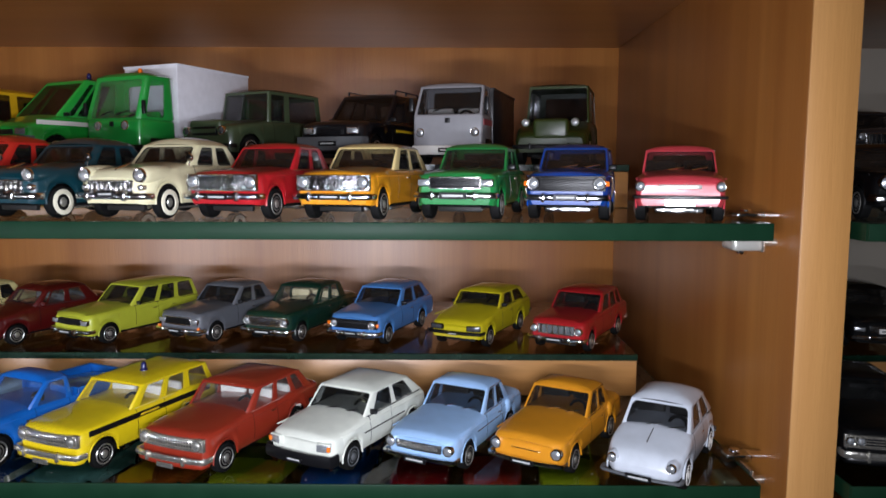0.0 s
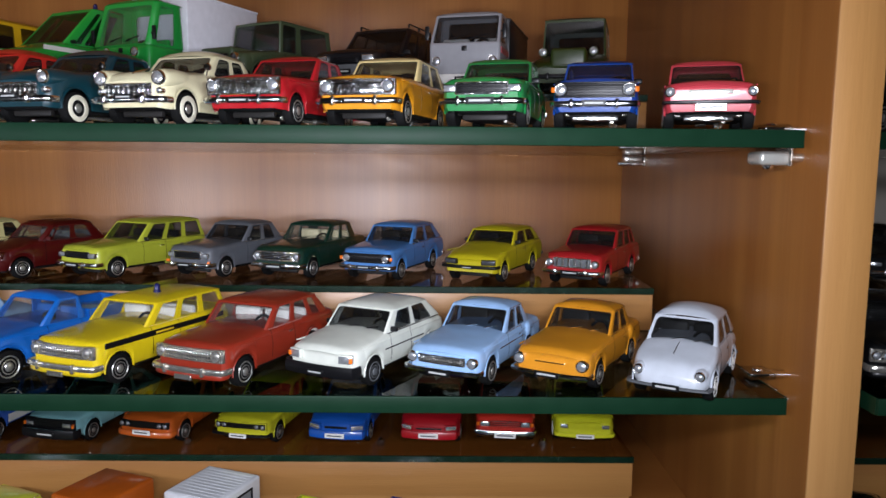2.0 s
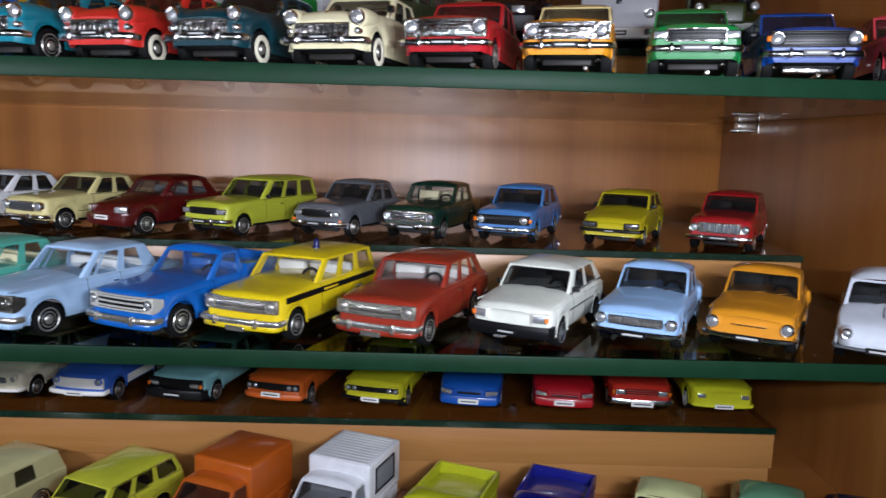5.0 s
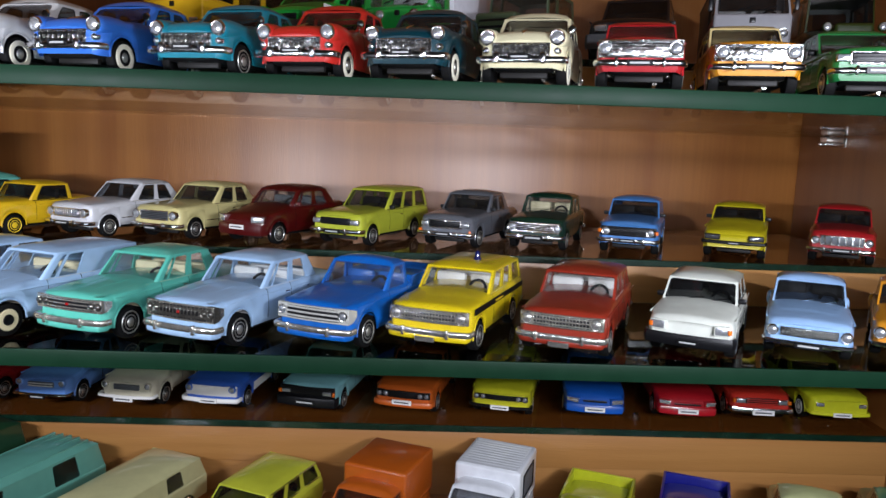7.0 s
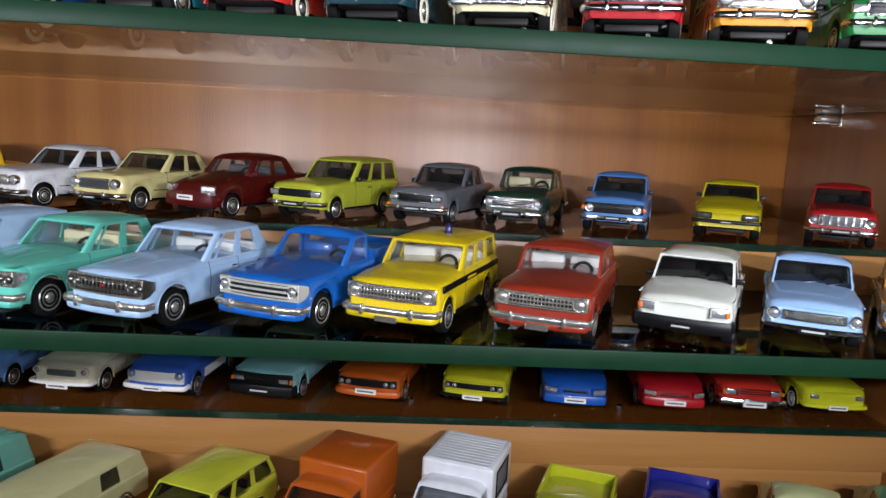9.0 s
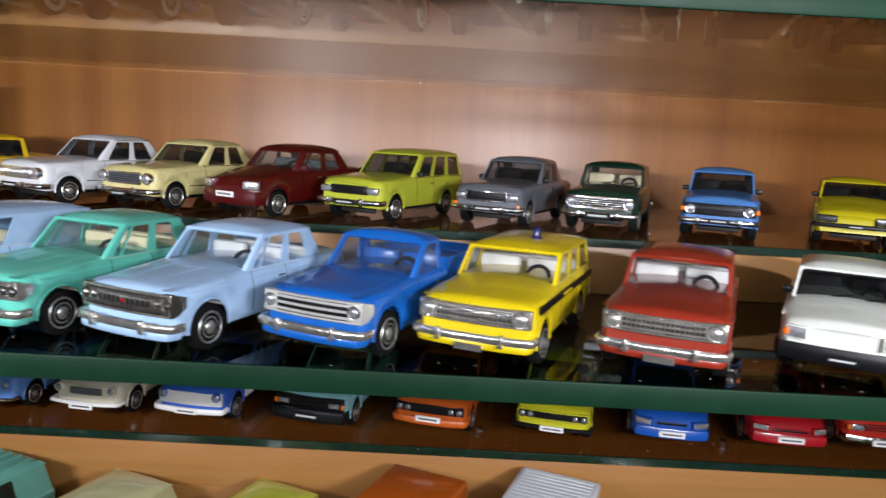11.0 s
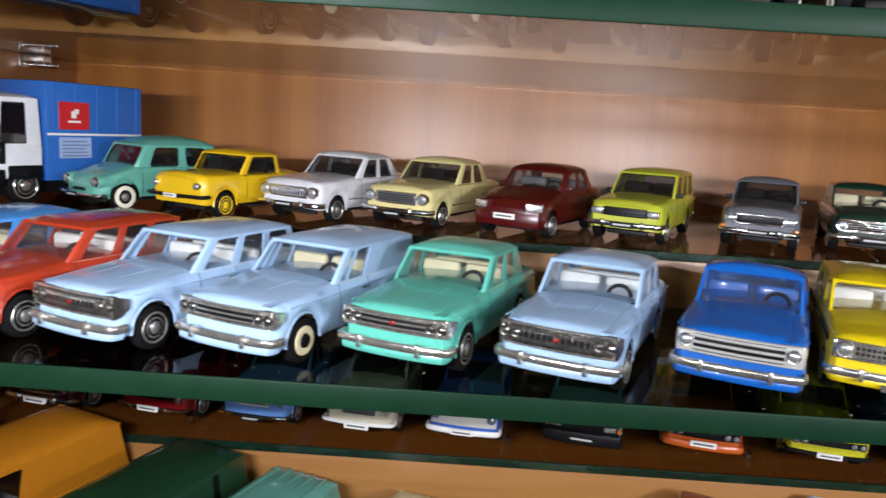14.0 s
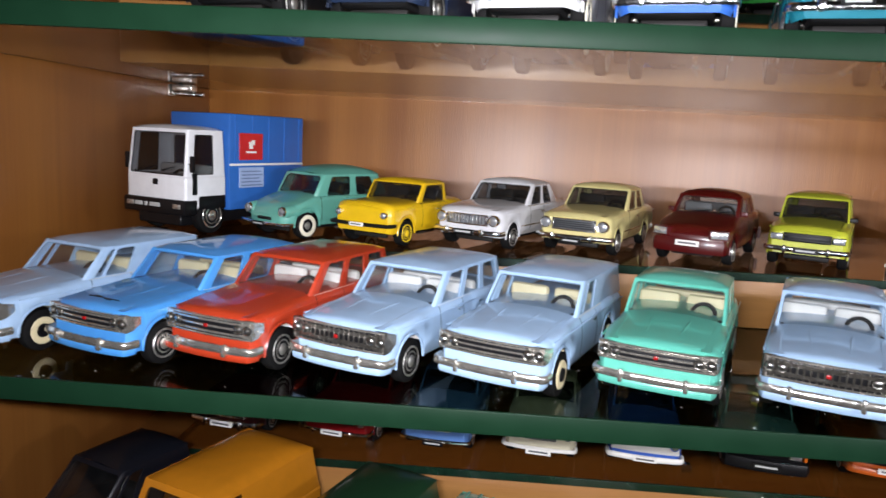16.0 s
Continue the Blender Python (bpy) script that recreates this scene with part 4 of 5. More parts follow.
        if sign:
            xs = hw * 1.02
            part("sign", mbox(xs - 0.1, xs + 0.55, cab_len + 8.5, cab_len + 26, cargo_h * 0.61, cargo_h * 0.84, 0.1, 1), paint("c8282c"), ob, "red sign with a pale emblem")
            part("emblem", box(box(mbox(xs + 0.5, xs + 0.7, -1.6, 1.2, 0, 3.6, 0.08, 1), (xs + 0.5) * MM, (xs + 0.7) * MM, 0.2 * MM, 2.6 * MM, 2.2 * MM, 4.6 * MM), (xs + 0.5) * MM, (xs + 0.7) * MM, -3.6 * MM, 3.8 * MM, -2.2 * MM, -1.2 * MM), white_plastic, ob, "pale emblem over a text bar", m=pose(0, (cab_len + 17) * MM, cargo_h * 0.705 * MM))
            part("notice", mbox(xs - 0.1, xs + 0.55, cab_len + 8.5, cab_len + 27, cargo_h * 0.37, cargo_h * 0.545, 0.1, 1), plain("notice_blue", srgb("9fb4d8"), 0.5), ob, "pale notice with text bars")
            for k in range(5):
                bm = bmesh.new()
                zz = cargo_h * (0.385 + 0.03 * k)
                box(bm, (xs + 0.5) * MM, (xs + 0.65) * MM, (cab_len + 10) * MM, (cab_len + 25.5 - (k % 3)) * MM, zz * MM, (zz + 0.6) * MM)
                part("text_bar", bm, notice_grey, ob)
    for k in range(creases):
        cx = hw * 0.62 * (2 * k / (creases - 1) - 1)
        part("roof_crease", mbox(cx - 0.7, cx + 0.7, screen_lean + 4, L - 6, H - 2, H + 0.2 - (cx / hw) ** 2 * 1.2, 0.4), col, truck)
    if stripe:
        for s in (-1, 1):
            part("side_stripe", mbox(s * hw - 0.3, s * hw + 0.3, 3, cab_len - 1, belt - 6, belt - 2.5, 0.1, 1), paint(stripe), truck)
    return truck


# ---- the cabinet ----
BACK, FRONT = 0.666, 0.318
LEFT, RIGHT = -0.6255, 0.1365
THICK = 0.021
TOP = 1.502
A_TOP, B_TOP, C_TOP = 1.3715, 1.2570, 1.1380
GLASS_FRONT = 0.3095


def slab(name, x0, x1, y0, y1, z0, z1, mat, r=0.0008, label="", category="", kind="structure", parent=None):
    ob = part(name, box(bmesh.new(), x0, x1, y0, y1, z0, z1, r, 2), mat, parent, label)
    if parent is None:
        tagged(ob, label, category, "", kind)
    return ob


def upright(name, x0, x1, mat):
    ob = slab(name, x0, x1, FRONT + 0.0012, BACK - 0.0005, 0.0, 2.05, mat, 0.0006, "upright cherry veneer panel of a display cabinet", "cabinet panel")
    slab("edge_band", x0, x1, FRONT, FRONT + 0.0012, 0.0, 2.05, wood_edge, 0.0004, "light beech edge band", parent=ob)
    return ob


upright("cabinet_panel_left", LEFT - THICK, LEFT, wood_v)
upright("cabinet_panel_middle", RIGHT, RIGHT + THICK, wood_v)
upright("cabinet_panel_right", RIGHT + THICK + 0.736, RIGHT + 2 * THICK + 0.736, wood_v)
N0, N1 = RIGHT + THICK, RIGHT + THICK + 0.736
slab("cabinet_back", LEFT - 0.018, RIGHT + 0.009, BACK, BACK + 0.012, 0, 2.05, wood_v, 0.0006, "cherry veneer cabinet back with vertical grain", "cabinet back")
slab("cabinet_back_neighbour", RIGHT + 0.009, N1 + 0.018, BACK, BACK + 0.012, 0, 2.05, wall_paint, 0.0006, "pale grey cabinet back of the next bay", "cabinet back")
for nm, a, b in (("left", LEFT, RIGHT), ("right", N0, N1)):
    slab("cabinet_top_" + nm, a, b, FRONT + 0.012, BACK, TOP, TOP + 0.018, wood_h, 0.0006, "cherry veneer board above the shelves", "cabinet board")
    slab("cabinet_bottom_" + nm, a, b, FRONT + 0.012, BACK, C_TOP - 0.018, C_TOP, wood_h, 0.0006, "cherry veneer board under the lowest row", "cabinet board")


def glass_shelf(x0, x1, top, label, glass):
    shelf = new("glass_shelf", None)
    shelf.matrix_basis = pose((x0 + x1) / 2, GLASS_FRONT, top)
    tagged(shelf, label, "glass shelf")
    w, d = (x1 - x0) / 2, BACK - 0.004 - GLASS_FRONT
    ob = part("pane", box(bmesh.new(), -w + 0.0004, w - 0.0004, 0.0012, d, -0.0075, 0, 0.0), glass, shelf)
    ob.visible_shadow = glass is not clear_shelf_glass
    part("front_edge", box(bmesh.new(), -w, w, 0, 0.0012, -0.0075, 0.0, 0.0005, 2), green_edge, shelf, "dark green polished glass edge")
    for s in (-1, 1):
        part("side_edge", box(bmesh.new(), s * w - 0.0004, s * w + 0.0004, 0.0012, d, -0.0075, 0.0, 0.0), green_edge, shelf)
    return shelf


STEM = 0.0075


def clip(x, y, z, side, label="nickel shelf clip holding the glass edge"):
    """A clamp on the side panel: a base plate, two jaws and a screw."""
    c = new("shelf_clip", None)
    c.matrix_basis = pose(x, y, z, 0, 0, 0 if side > 0 else 180)
    tagged(c, label, "shelf clip", "shelf clips")
    part("stem", lathe([(-1, 2.0), (STEM * 1000, 2.0)], 12, "x"), dull_chrome, c, m=pose(0, 0, -11 * MM))
    part("base_plate", mbox(-2.2, 0, -7, 7, -15, -4.0, 0.5), dull_chrome, c)
    part("lower_jaw", mbox(-15, -1, -7.5, 7.5, -14.5, -8.3, 1.8, 3), silver_plastic, c)
    part("upper_jaw", mbox(-14, -1, -7.5, 7.5, 0.4, 3.6, 1.4, 3), clear_plastic, c)
    part("jaw_screw", lathe([(3.4, 2.6), (4.2, 2.4), (4.6, 1.2)], 14, "z"), chrome, c, m=pose(-7 * MM, 0, 0))
    part("jaw_plate", mbox(-12, STEM * 1000 - 0.2, -4, 4, 1.0, 2.6, 0.4), chrome, c)
    part("screw", lathe([(-16.5, 2.0), (-15.2, 2.6), (-14, 2.6)], 14, "z"), chrome, c, m=pose(-8 * MM, 0, 0))
    part("pad", mbox(-12, -2, -5.5, 5.5, -8.3, -7.55, 0.2, 1), clear_plastic, c)
    return c


def back_clip(x, y, z, side):
    """The rear bracket: two rods and a plate set on the panel."""
    c = new("shelf_bracket", None)
    c.matrix_basis = pose(x, y, z, 0, 0, 0 if side > 0 else 180)
    tagged(c, "small nickel bracket on the cabinet side", "shelf bracket", "shelf clips")
    part("base_plate", mbox(-2, 0, -6, 6, -16, -8, 0.4), dull_chrome, c)
    part("rod", lathe([(-22, 1.0), (-21, 1.6), (-1, 1.6), (0, 1.4)], 12, "x"), chrome, c, m=pose(0, -3.5 * MM, -14 * MM))
    part("block", mbox(-17, -3, -5, 5, -12.5, -7.7, 0.8), dull_chrome, c)
    return c


for x0, x1 in ((LEFT + 0.008, RIGHT - 0.0155), (N0 + 0.003, N1 - 0.003)):
    glass_shelf(x0, x1, A_TOP, "clear glass shelf with dark green front edge, loaded with model cars", clear_shelf_glass)
    glass_shelf(x0, x1, B_TOP, "clear glass shelf with dark green front edge, loaded with model cars", shelf_glass)
for top in (A_TOP, B_TOP):
    for s, x in ((1, RIGHT), (-1, LEFT)):
        clip(x - s * STEM, 0.342, top, s)
for s, x in ((1, RIGHT), (-1, LEFT)):
    back_clip(x, 0.596, A_TOP, s)


def riser(x0, x1, y0, y1, z0, h, board, label):
    """A step: a board on a set-back front panel, with a thin glass sheet on top."""
    r = new("wooden_riser", None)
    r.matrix_basis = pose((x0 + x1) / 2, y0, z0)
    tagged(r, label, "display step")
    w, d = (x1 - x0) / 2, y1 - y0
    part("step_board", box(bmesh.new(), -w, w, 0, d, h - 0.0042 - board, h - 0.0042, 0.0005), wood_riser, r)
    if h - 0.0042 - board > 0.001:
        part("step_front", box(bmesh.new(), -w + 0.001, w - 0.001, 0.002, 0.012, 0, h - 0.0042 - board - 0.0002, 0.0), wood_riser, r)
        part("step_rear", box(bmesh.new(), -w + 0.001, w - 0.001, d - 0.012, d - 0.002, 0, h - 0.0042 - board - 0.0002, 0.0), wood_riser, r)
    part("glass_sheet", box(bmesh.new(), -w, w - 0.0005, -0.001, d, h - 0.004, h, 0.0), step_glass, r)
    part("sheet_edge", box(bmesh.new(), -w, w, -0.002, -0.001, h - 0.004, h, 0.0003, 1), dark_edge, r, "dark green glass edge")
    return r


A_STEP, B_STEP, C_STEP = A_TOP + 0.0255, B_TOP + 0.0265, C_TOP + 0.045
riser(-0.578, 0.091, 0.436, 0.609, A_TOP, 0.0255, 0.0210, "low beech step with glass sheet behind the front row")
riser(-0.583, 0.0995, 0.436, 0.609, B_TOP, 0.0265, 0.0220, "low beech step with glass sheet behind the front row")
riser(-0.551, 0.0885, 0.425, 0.598, C_TOP, 0.045, 0.0215, "low beech step with glass sheet behind the lowest row")
riser(N0 + 0.03, N1 - 0.03, 0.436, 0.609, A_TOP, 0.0255, 0.0210, "low beech step with glass sheet in the next bay")
riser(N0 + 0.03, N1 - 0.03, 0.436, 0.609, B_TOP, 0.0265, 0.0220, "low beech step with glass sheet in the next bay")
riser(N0 + 0.03, N1 - 0.03, 0.425, 0.598, C_TOP, 0.045, 0.0215, "low beech step with glass sheet in the next bay")

# ---- unseen room added round the cabinet: shuts out world light, darkens reflections ----
slab("floor", -3.0, 3.0, -3.0, 1.2, -0.05, 0.0, floor_mat, 0, "brown wooden floor of the added, unseen room", "floor")
slab("ceiling", -3.0, 3.0, -3.0, 1.2, 2.6, 2.65, room_paint, 0, "plain ceiling of the added, unseen room", "ceiling")
slab("wall_north", -3.0, 3.0, 1.2, 1.3, 0, 2.6, room_paint, 0, "plain painted wall added unseen behind the cabinet", "wall")
slab("wall_south", -3.0, 3.0, -3.1, -3.0, 0, 2.6, room_paint, 0, "plain painted wall of the added, unseen room", "wall")
slab("wall_west", -3.1, -3.0, -3.0, 1.2, 0, 2.6, room_paint, 0, "plain painted wall of the added, unseen room", "wall")
slab("wall_east", 3.0, 3.1, -3.0, 1.2, 0, 2.6, room_paint, 0, "plain painted wall of the added, unseen room", "wall")

# ---- middle shelf, front row ----
ROW = "front row of model cars on the middle shelf"
MOSK = dict(L=97, W=38, H=35.5, wb=57, fo=15.5, rw=7.4, hf=20, hc=22.6, ht=21.5, seats=cream_plastic, hub=dull_chrome, group=ROW, bumper=("dull", 10.0, 2.6),
            lamps=("twin", 16.2, 16.6, 1.55, None, "dark"), grille=(14.2, 19.0, 17, 3, "dull", "dull"), emblem=True, flank=True, wipers=False, spear=True, lamp_lens=lamp_chrome)
car_model("small rounded white model car with curved bonnet", "c9cfd8", 0.0666, 0.3030, B_TOP, 30.8, L=78, W=34, H=34.5, wb=47, fo=14, rw=6.4, nose="round", hf=16.5, hc=21.5, ht=19, yA=22, crown=2.4, wr=13.4, lean=8.5, group=ROW,
          lamps=("round", 12.6, 12.9, 2.0), grille=None, bumper=("grey", 7.6, 1.3), overriders=False, hub=white_plastic, wipers="chrome", centre_line=True, cab=(0.73, 0.90), plate=(7.8, 11, "black"))
car_model("orange two-door model car with round headlamps", "d08a1c", 0.0193, 0.3185, B_TOP, 30.8, L=86, W=36, H=32.5, wb=50, fo=16, rw=6.4, hf=17.5, hc=20.5, ht=19.5, group=ROW,
          lamps=("round", 14.6, 13.0, 2.5), grille=(12.6, 13.2, 7, 1, "chrome", None, "chrome"), bumper=("chrome", 8.4, 2.0), overriders=False, plate=(8.3, 11, "black"), scoops=True, hood_line=False, wipers="chrome")
car_model("pale blue two-door model car with round headlamps", "97b9e0", -0.0283, 0.3208, B_TOP, 26.8, L=86, W=36, H=32.5, wb=50, fo=16, rw=6.4, hf=17.5, hc=20.5, ht=19.5, group=ROW,
          lamps=("round", 14.6, 13.0, 2.3), grille=(11.6, 14.6, 11, 2, "chrome", "chrome", "dull", 16), bumper=("chrome", 8.6, 2.0), overriders=False, plate=(8.0, 11, "black"), trim=("chrome", 14.5, 0.5), scoops=True, hood_line=False, wipers="chrome")
car_model("white hatchback model with black bumper and orange indicators", "dfe2d6", -0.0818, 0.3195, B_TOP, 27.8, L=86, W=37, H=33, wb=54, fo=16, rw=6.4, style="hatch", yA=27, hf=17.8, hc=21.5, ht=20, group=ROW, glass=dark_glass,
          lamps=("swept", 13.4, 14.6, 3.4, 4.2, "body"), grille=None, bumper=("black", 9.2, 5.2), overriders=False, plate=(8.6, 9, "black"), mirrors="black", trim=("black", 14.2, 0.6), indicator=(16.4, 14.6), hood_line=False, hub=grey_plastic, handle=False, belt_strip=False)
VAZ = dict(L=94, W=39, H=34, wb=56, fo=14, rw=6.8, hf=20, hc=22.2, ht=21.5, seats=white_plastic, hub=dull_chrome, group=ROW, bumper=("dull", 9.8, 2.6),
           lamps=("round", 14.9, 16.4, 2.45, None, "dull"), grille=(13.9, 18.8, 17.2, 3, "dull", "dull", "black", 24), plate=(6.9, 9, "dull"), hood_line=False, wipers=False)
car_model("brick red model sedan with white seats", "8e2c1a", -0.1384, 0.3167, B_TOP, 22.8, **VAZ, cab=(0.81, 0.92), windows=[(0.10, 0.38), (0.43, 0.68), (0.73, 0.88)])
car_model("yellow estate model with blue beacon and black side stripe", "dcc20a", -0.1953, 0.3202, B_TOP, 21.8, **{**VAZ, "style": "wagon"}, beacon=True, stripe="black", stripe_z=17.2)
car_model("bright blue pickup model with chrome grille", "145fb4", -0.2447, 0.3189, B_TOP, 24.8, **{**MOSK, "style": "pickup", "L": 97, "seats": paint("145fb4"), "emblem": False, "spear": False, "lamps": ("round", 15.2, 16.6, 2.0, None, "chrome"), "lamp_lens": None, "glass": car_glass, "grille": (13.4, 19.2, 17, 3, "silver", "silver")})
car_model("pale blue model sedan with black grille and cream seats", "a4c2e0", -0.2996, 0.3155, B_TOP, 23.8, **{**MOSK, "grille": (13.2, 19.4, 17, 2, "dark", "dull", "black", 18), "seats": white_plastic})
car_model("turquoise model sedan with cream seats", "5cb8a4", -0.3489, 0.3222, B_TOP, 21.8, **MOSK)
car_model("pale blue panel van model with cream seats", "a4c2e0", -0.4006, 0.3205, B_TOP, 23.8, **{**MOSK, "style": "van", "emblem": False, "hub": cream_plastic, "wheels": "cream"})
car_model("pale blue estate model with white seats", "a4c2e0", -0.4496, 0.3240, B_TOP, 23.8, **{**MOSK, "style": "wagon", "grille": (13.2, 19.4, 17, 2, "dark", "dull", "black", 18), "seats": white_plastic})
car_model("orange-red estate model with chrome grille", "b23a1e", -0.4933, 0.3263, B_TOP, 20.8, **{**MOSK, "style": "wagon", "seats": white_plastic, "grille": (13.6, 19.2, 17, 3, "dull", "dull")})
car_model("sky blue estate model with cream seats", "4a98de", -0.5334, 0.3247, B_TOP, 21.8, **{**MOSK, "style": "wagon"}, script=True)
car_model("pale blue panel van model at the shelf end", "a4c2e0", -0.5790, 0.3294, B_TOP, 21.8, **{**MOSK, "style": "van", "emblem": False, "hub": cream_plastic, "wheels": "cream"})

# ---- middle shelf, rear row on the step ----
ROW = "rear row of model cars on the middle step"
RM = dict(L=94, W=36, H=34, wb=55, fo=15, rw=6.4, hf=19.5, hc=21.6, ht=20.8, group=ROW)
car_model("dark red model sedan with upright chrome grille", "a51c20", 0.0502, 0.4369, B_STEP, 29.8, **RM, cab=(0.80, 0.90), windows=[(0.12, 0.40), (0.46, 0.70), (0.75, 0.90)], lamps=("round", 14, 14.2, 2.3), grille=(12, 17, 11.2, 0, "chrome", "chrome", "grey", 6), bumper=("chrome", 9), plate=(9, 11, "black"))
car_model("yellow-green fastback model with black bumper and lamp strip", "c2b414", -0.0107, 0.4463, B_STEP, 25.8, **{**RM, "H": 32.5, "hf": 15.8, "hc": 22}, style="hatch", lamps=("swept", 12.4, 13.4, 4.4, 3.4, "black"), grille=None, bumper=("black", 10.6, 2.0), overriders=False, plate=(10.4, 7, "black"), mirrors="black", hood_line=False, glass=dark_glass, lamp_lens=dark_lens, belt_strip=False)
car_model("mid-blue model hatchback with black grille", "4c7fbc", -0.0742, 0.4504, B_STEP, 20.8, **RM, style="hatch", lamps=("round", 13.2, 14.6, 2.4), grille=(12.2, 17, 16, 3, "black", "black"), bumper=("chrome", 9.2), mirrors="black", plate=(9.4, 9, "black"), indicator=(17, 14.5))
car_model("dark green model sedan with wide chrome grille", "0c2e22", -0.1305, 0.4565, B_STEP, 20.8, **RM, lamps=("round", 14, 14.6, 2.4), grille=(12, 17.2, 15, 5, "chrome", "chrome"), bumper=("chrome", 9), plate=(8.6, 12, "black"), seats=cream_plastic)
car_model("grey model sedan with dark roof and black grille", "5e6167", -0.1856, 0.4569, B_STEP, 24.8, **RM, lamps=("block", 13.2, 14.8, 2.7, 3.2), grille=(12.8, 17, 10.4, 4, "black", "chrome"), bumper=("chrome", 9.2), mirrors="black", plate=(9.2, 10, "black"), indicator=(16.6, 10.5))
car_model("lime estate model with black grille", "b2b834", -0.2518, 0.4517, B_STEP, 26.8, **{**RM, "H": 35}, style="wagon", lamps=("block", 13.4, 15, 2.8, 3.4), grille=(13, 17.2, 10.4, 2, "black"), bumper=("chrome", 9.6), mirrors="black", plate=(9.4, 11, "black"))
car_model("dark red modern model sedan with slim headlamps", "4a0606", -0.3080, 0.4475, B_STEP, 28.8, **{**RM, "hf": 18.0, "hc": 22.5, "ht": 22.5, "H": 34.5}, nose="round", bluff=True, yA=27, lamps=("swept", 13.6, 15.2, 4.3, 4.4, "body"), grille=(7.2, 8.6, 8, 2, "black"), bumper=("body", 9.2, 6.5), lamp_lens=bright_lens, overriders=False, plate=(10.6, 11, "white"), mirrors="body", hood_line=False, seats=grey_plastic)
VZ = {**RM, "W": 37.5}
car_model("pale yellow model sedan with chrome grille", "cfc487", -0.3613, 0.4562, B_STEP, 24.8, **VZ, lamps=("round", 14.4, 15, 2.7), grille=(12.4, 17.4, 10.6, 5, "grey", "chrome"), bumper=("chrome", 9), plate=(7.5, 10, "black"), trim=("chrome", 11, 0.5))
car_model("white model sedan with upright chrome grille", "cfd0d2", -0.4135, 0.4561, B_STEP, 26.8, **VZ, lamps=("round", 14.4, 15, 2.7), grille=(12.6, 17.2, 11, 0, "chrome", "chrome", "grey", 13), bumper=("chrome", 9), plate=(9, 11, "black"), trim=("chrome", 11, 0.5))
car_model("yellow open-sided model car with yellow wheels", "ddb414", -0.4648, 0.4466, B_STEP, 25.8, L=77, W=35, H=32.5, wb=48, fo=15, rw=6.4, hf=20.6, hc=21, ht=20.4, yA=26, lean=6.5, cab=(0.70, 0.74), windows=[(0.12, 0.90)], wr=15.6, crown=0.7, group=ROW, lamps=("round", 13.2, 15.6, 1.6), grille=None, bumper=("black", 10.8, 1.8), overriders=False, plate=(10.8, 8, "white"), hub=yellow_plastic, hood_line=False, trim=None, belt_strip=False)
car_model("turquoise rounded model car with white wheels", "5fa594", -0.5145, 0.4535, B_STEP, 33.8, L=78, W=33, H=35, wb=47, fo=14, rw=6.8, nose="round", hf=17.4, hc=21.5, ht=20, yA=20, lean=6.5, crown=2.6, wr=14.2, cab=(0.87, 0.97), group=ROW, lamps=("round", 12.8, 14.0, 2.3), grille=(9.2, 10.8, 5, 1, "black"), bumper=("chrome", 7.8, 1.6), overriders=False, wheels="white", plate=(7.6, 9, "black"))
truck_model("white cab-over truck with blue canvas body and red sign", "model_truck", "eef0f2", -0.5676, 0.4487, B_STEP, 23.8, L=88, W=41, H=53, belt=29, rw=9.2, cargo="canvas", cargo_colour="2c66b4", cargo_h=60.5, sign=True, seal=True, door_strip=True, lamps=("block", 12, 14.4, 1.2))

# ---- top shelf, front row ----
ROW = "front row of model cars on the top shelf"
TA = dict(L=95, W=36, H=35, wb=56, fo=15.5, rw=6.8, hf=20, hc=22.4, ht=21.4, group=ROW)
OLD = dict(L=94, W=36.5, H=36.5, wb=55, fo=15, rw=7.2, nose="round", hf=21.4, hc=24.2, ht=21.6, yA=31, crown=2.0, group=ROW, wheels="white", lamps=("round", 14.4, 19.2, 2.95), lamp_lens=bright_lens, grille=(11.6, 16.6, 11.4, 2, "chrome", "chrome", "dark", 9), bumper=("chrome", 10.2, 2.6), plate=(11.2, 9, "black"), ornament=True, bluff=True)
car_model("pink-red two-door model car with chrome trim", "c4404a", 0.0812, 0.3099, A_TOP, 16.8, L=88, W=37, H=34, wb=51, fo=16, rw=6.4, hf=18.5, hc=21.4, ht=20, group=ROW, lamps=("round", 16, 15.2, 2.0), grille=(14.2, 16.0, 8.6, 0, "silver", None, "silver"), bumper=("black", 10.8, 1.4), overriders=False, plate=(8.6, 12, "silver"), tray=True, wipers="chrome")
car_model("blue model hatchback with black grille and white plate", "063f90", 0.0349, 0.3173, A_TOP, 14.8, **TA, style="wagon", lamps=("round", 14, 16.2, 2.7), grille=(13.4, 19, 16, 5, "black", "black"), bumper=("chrome", 10.2), plate=(10.4, 10, "black"), wipers="chrome", mirrors="black", indicator=(17.2, 16.2), tray=True)
car_model("green model sedan with black grille", "1e7a3c", -0.0126, 0.3177, A_TOP, 14.8, **TA, lamps=("block", 13.8, 16.4, 2.8, 3.4), grille=(14.2, 18.6, 11, 2, "black", "chrome"), bumper=("chrome", 11), plate=(11, 12, "black"), mirrors="black")
car_model("orange model hatchback with chrome grille and roof", "d08c14", -0.0647, 0.3153, A_TOP, 14.8, **TA, style="hatch", roof="dcc88c", lamps=("round", 13.6, 16.4, 2.7), grille=(13.2, 19.2, 16.4, 4, "chrome", "chrome", "chrome"), bumper=("chrome", 10.4), plate=(10.4, 10, "black"))
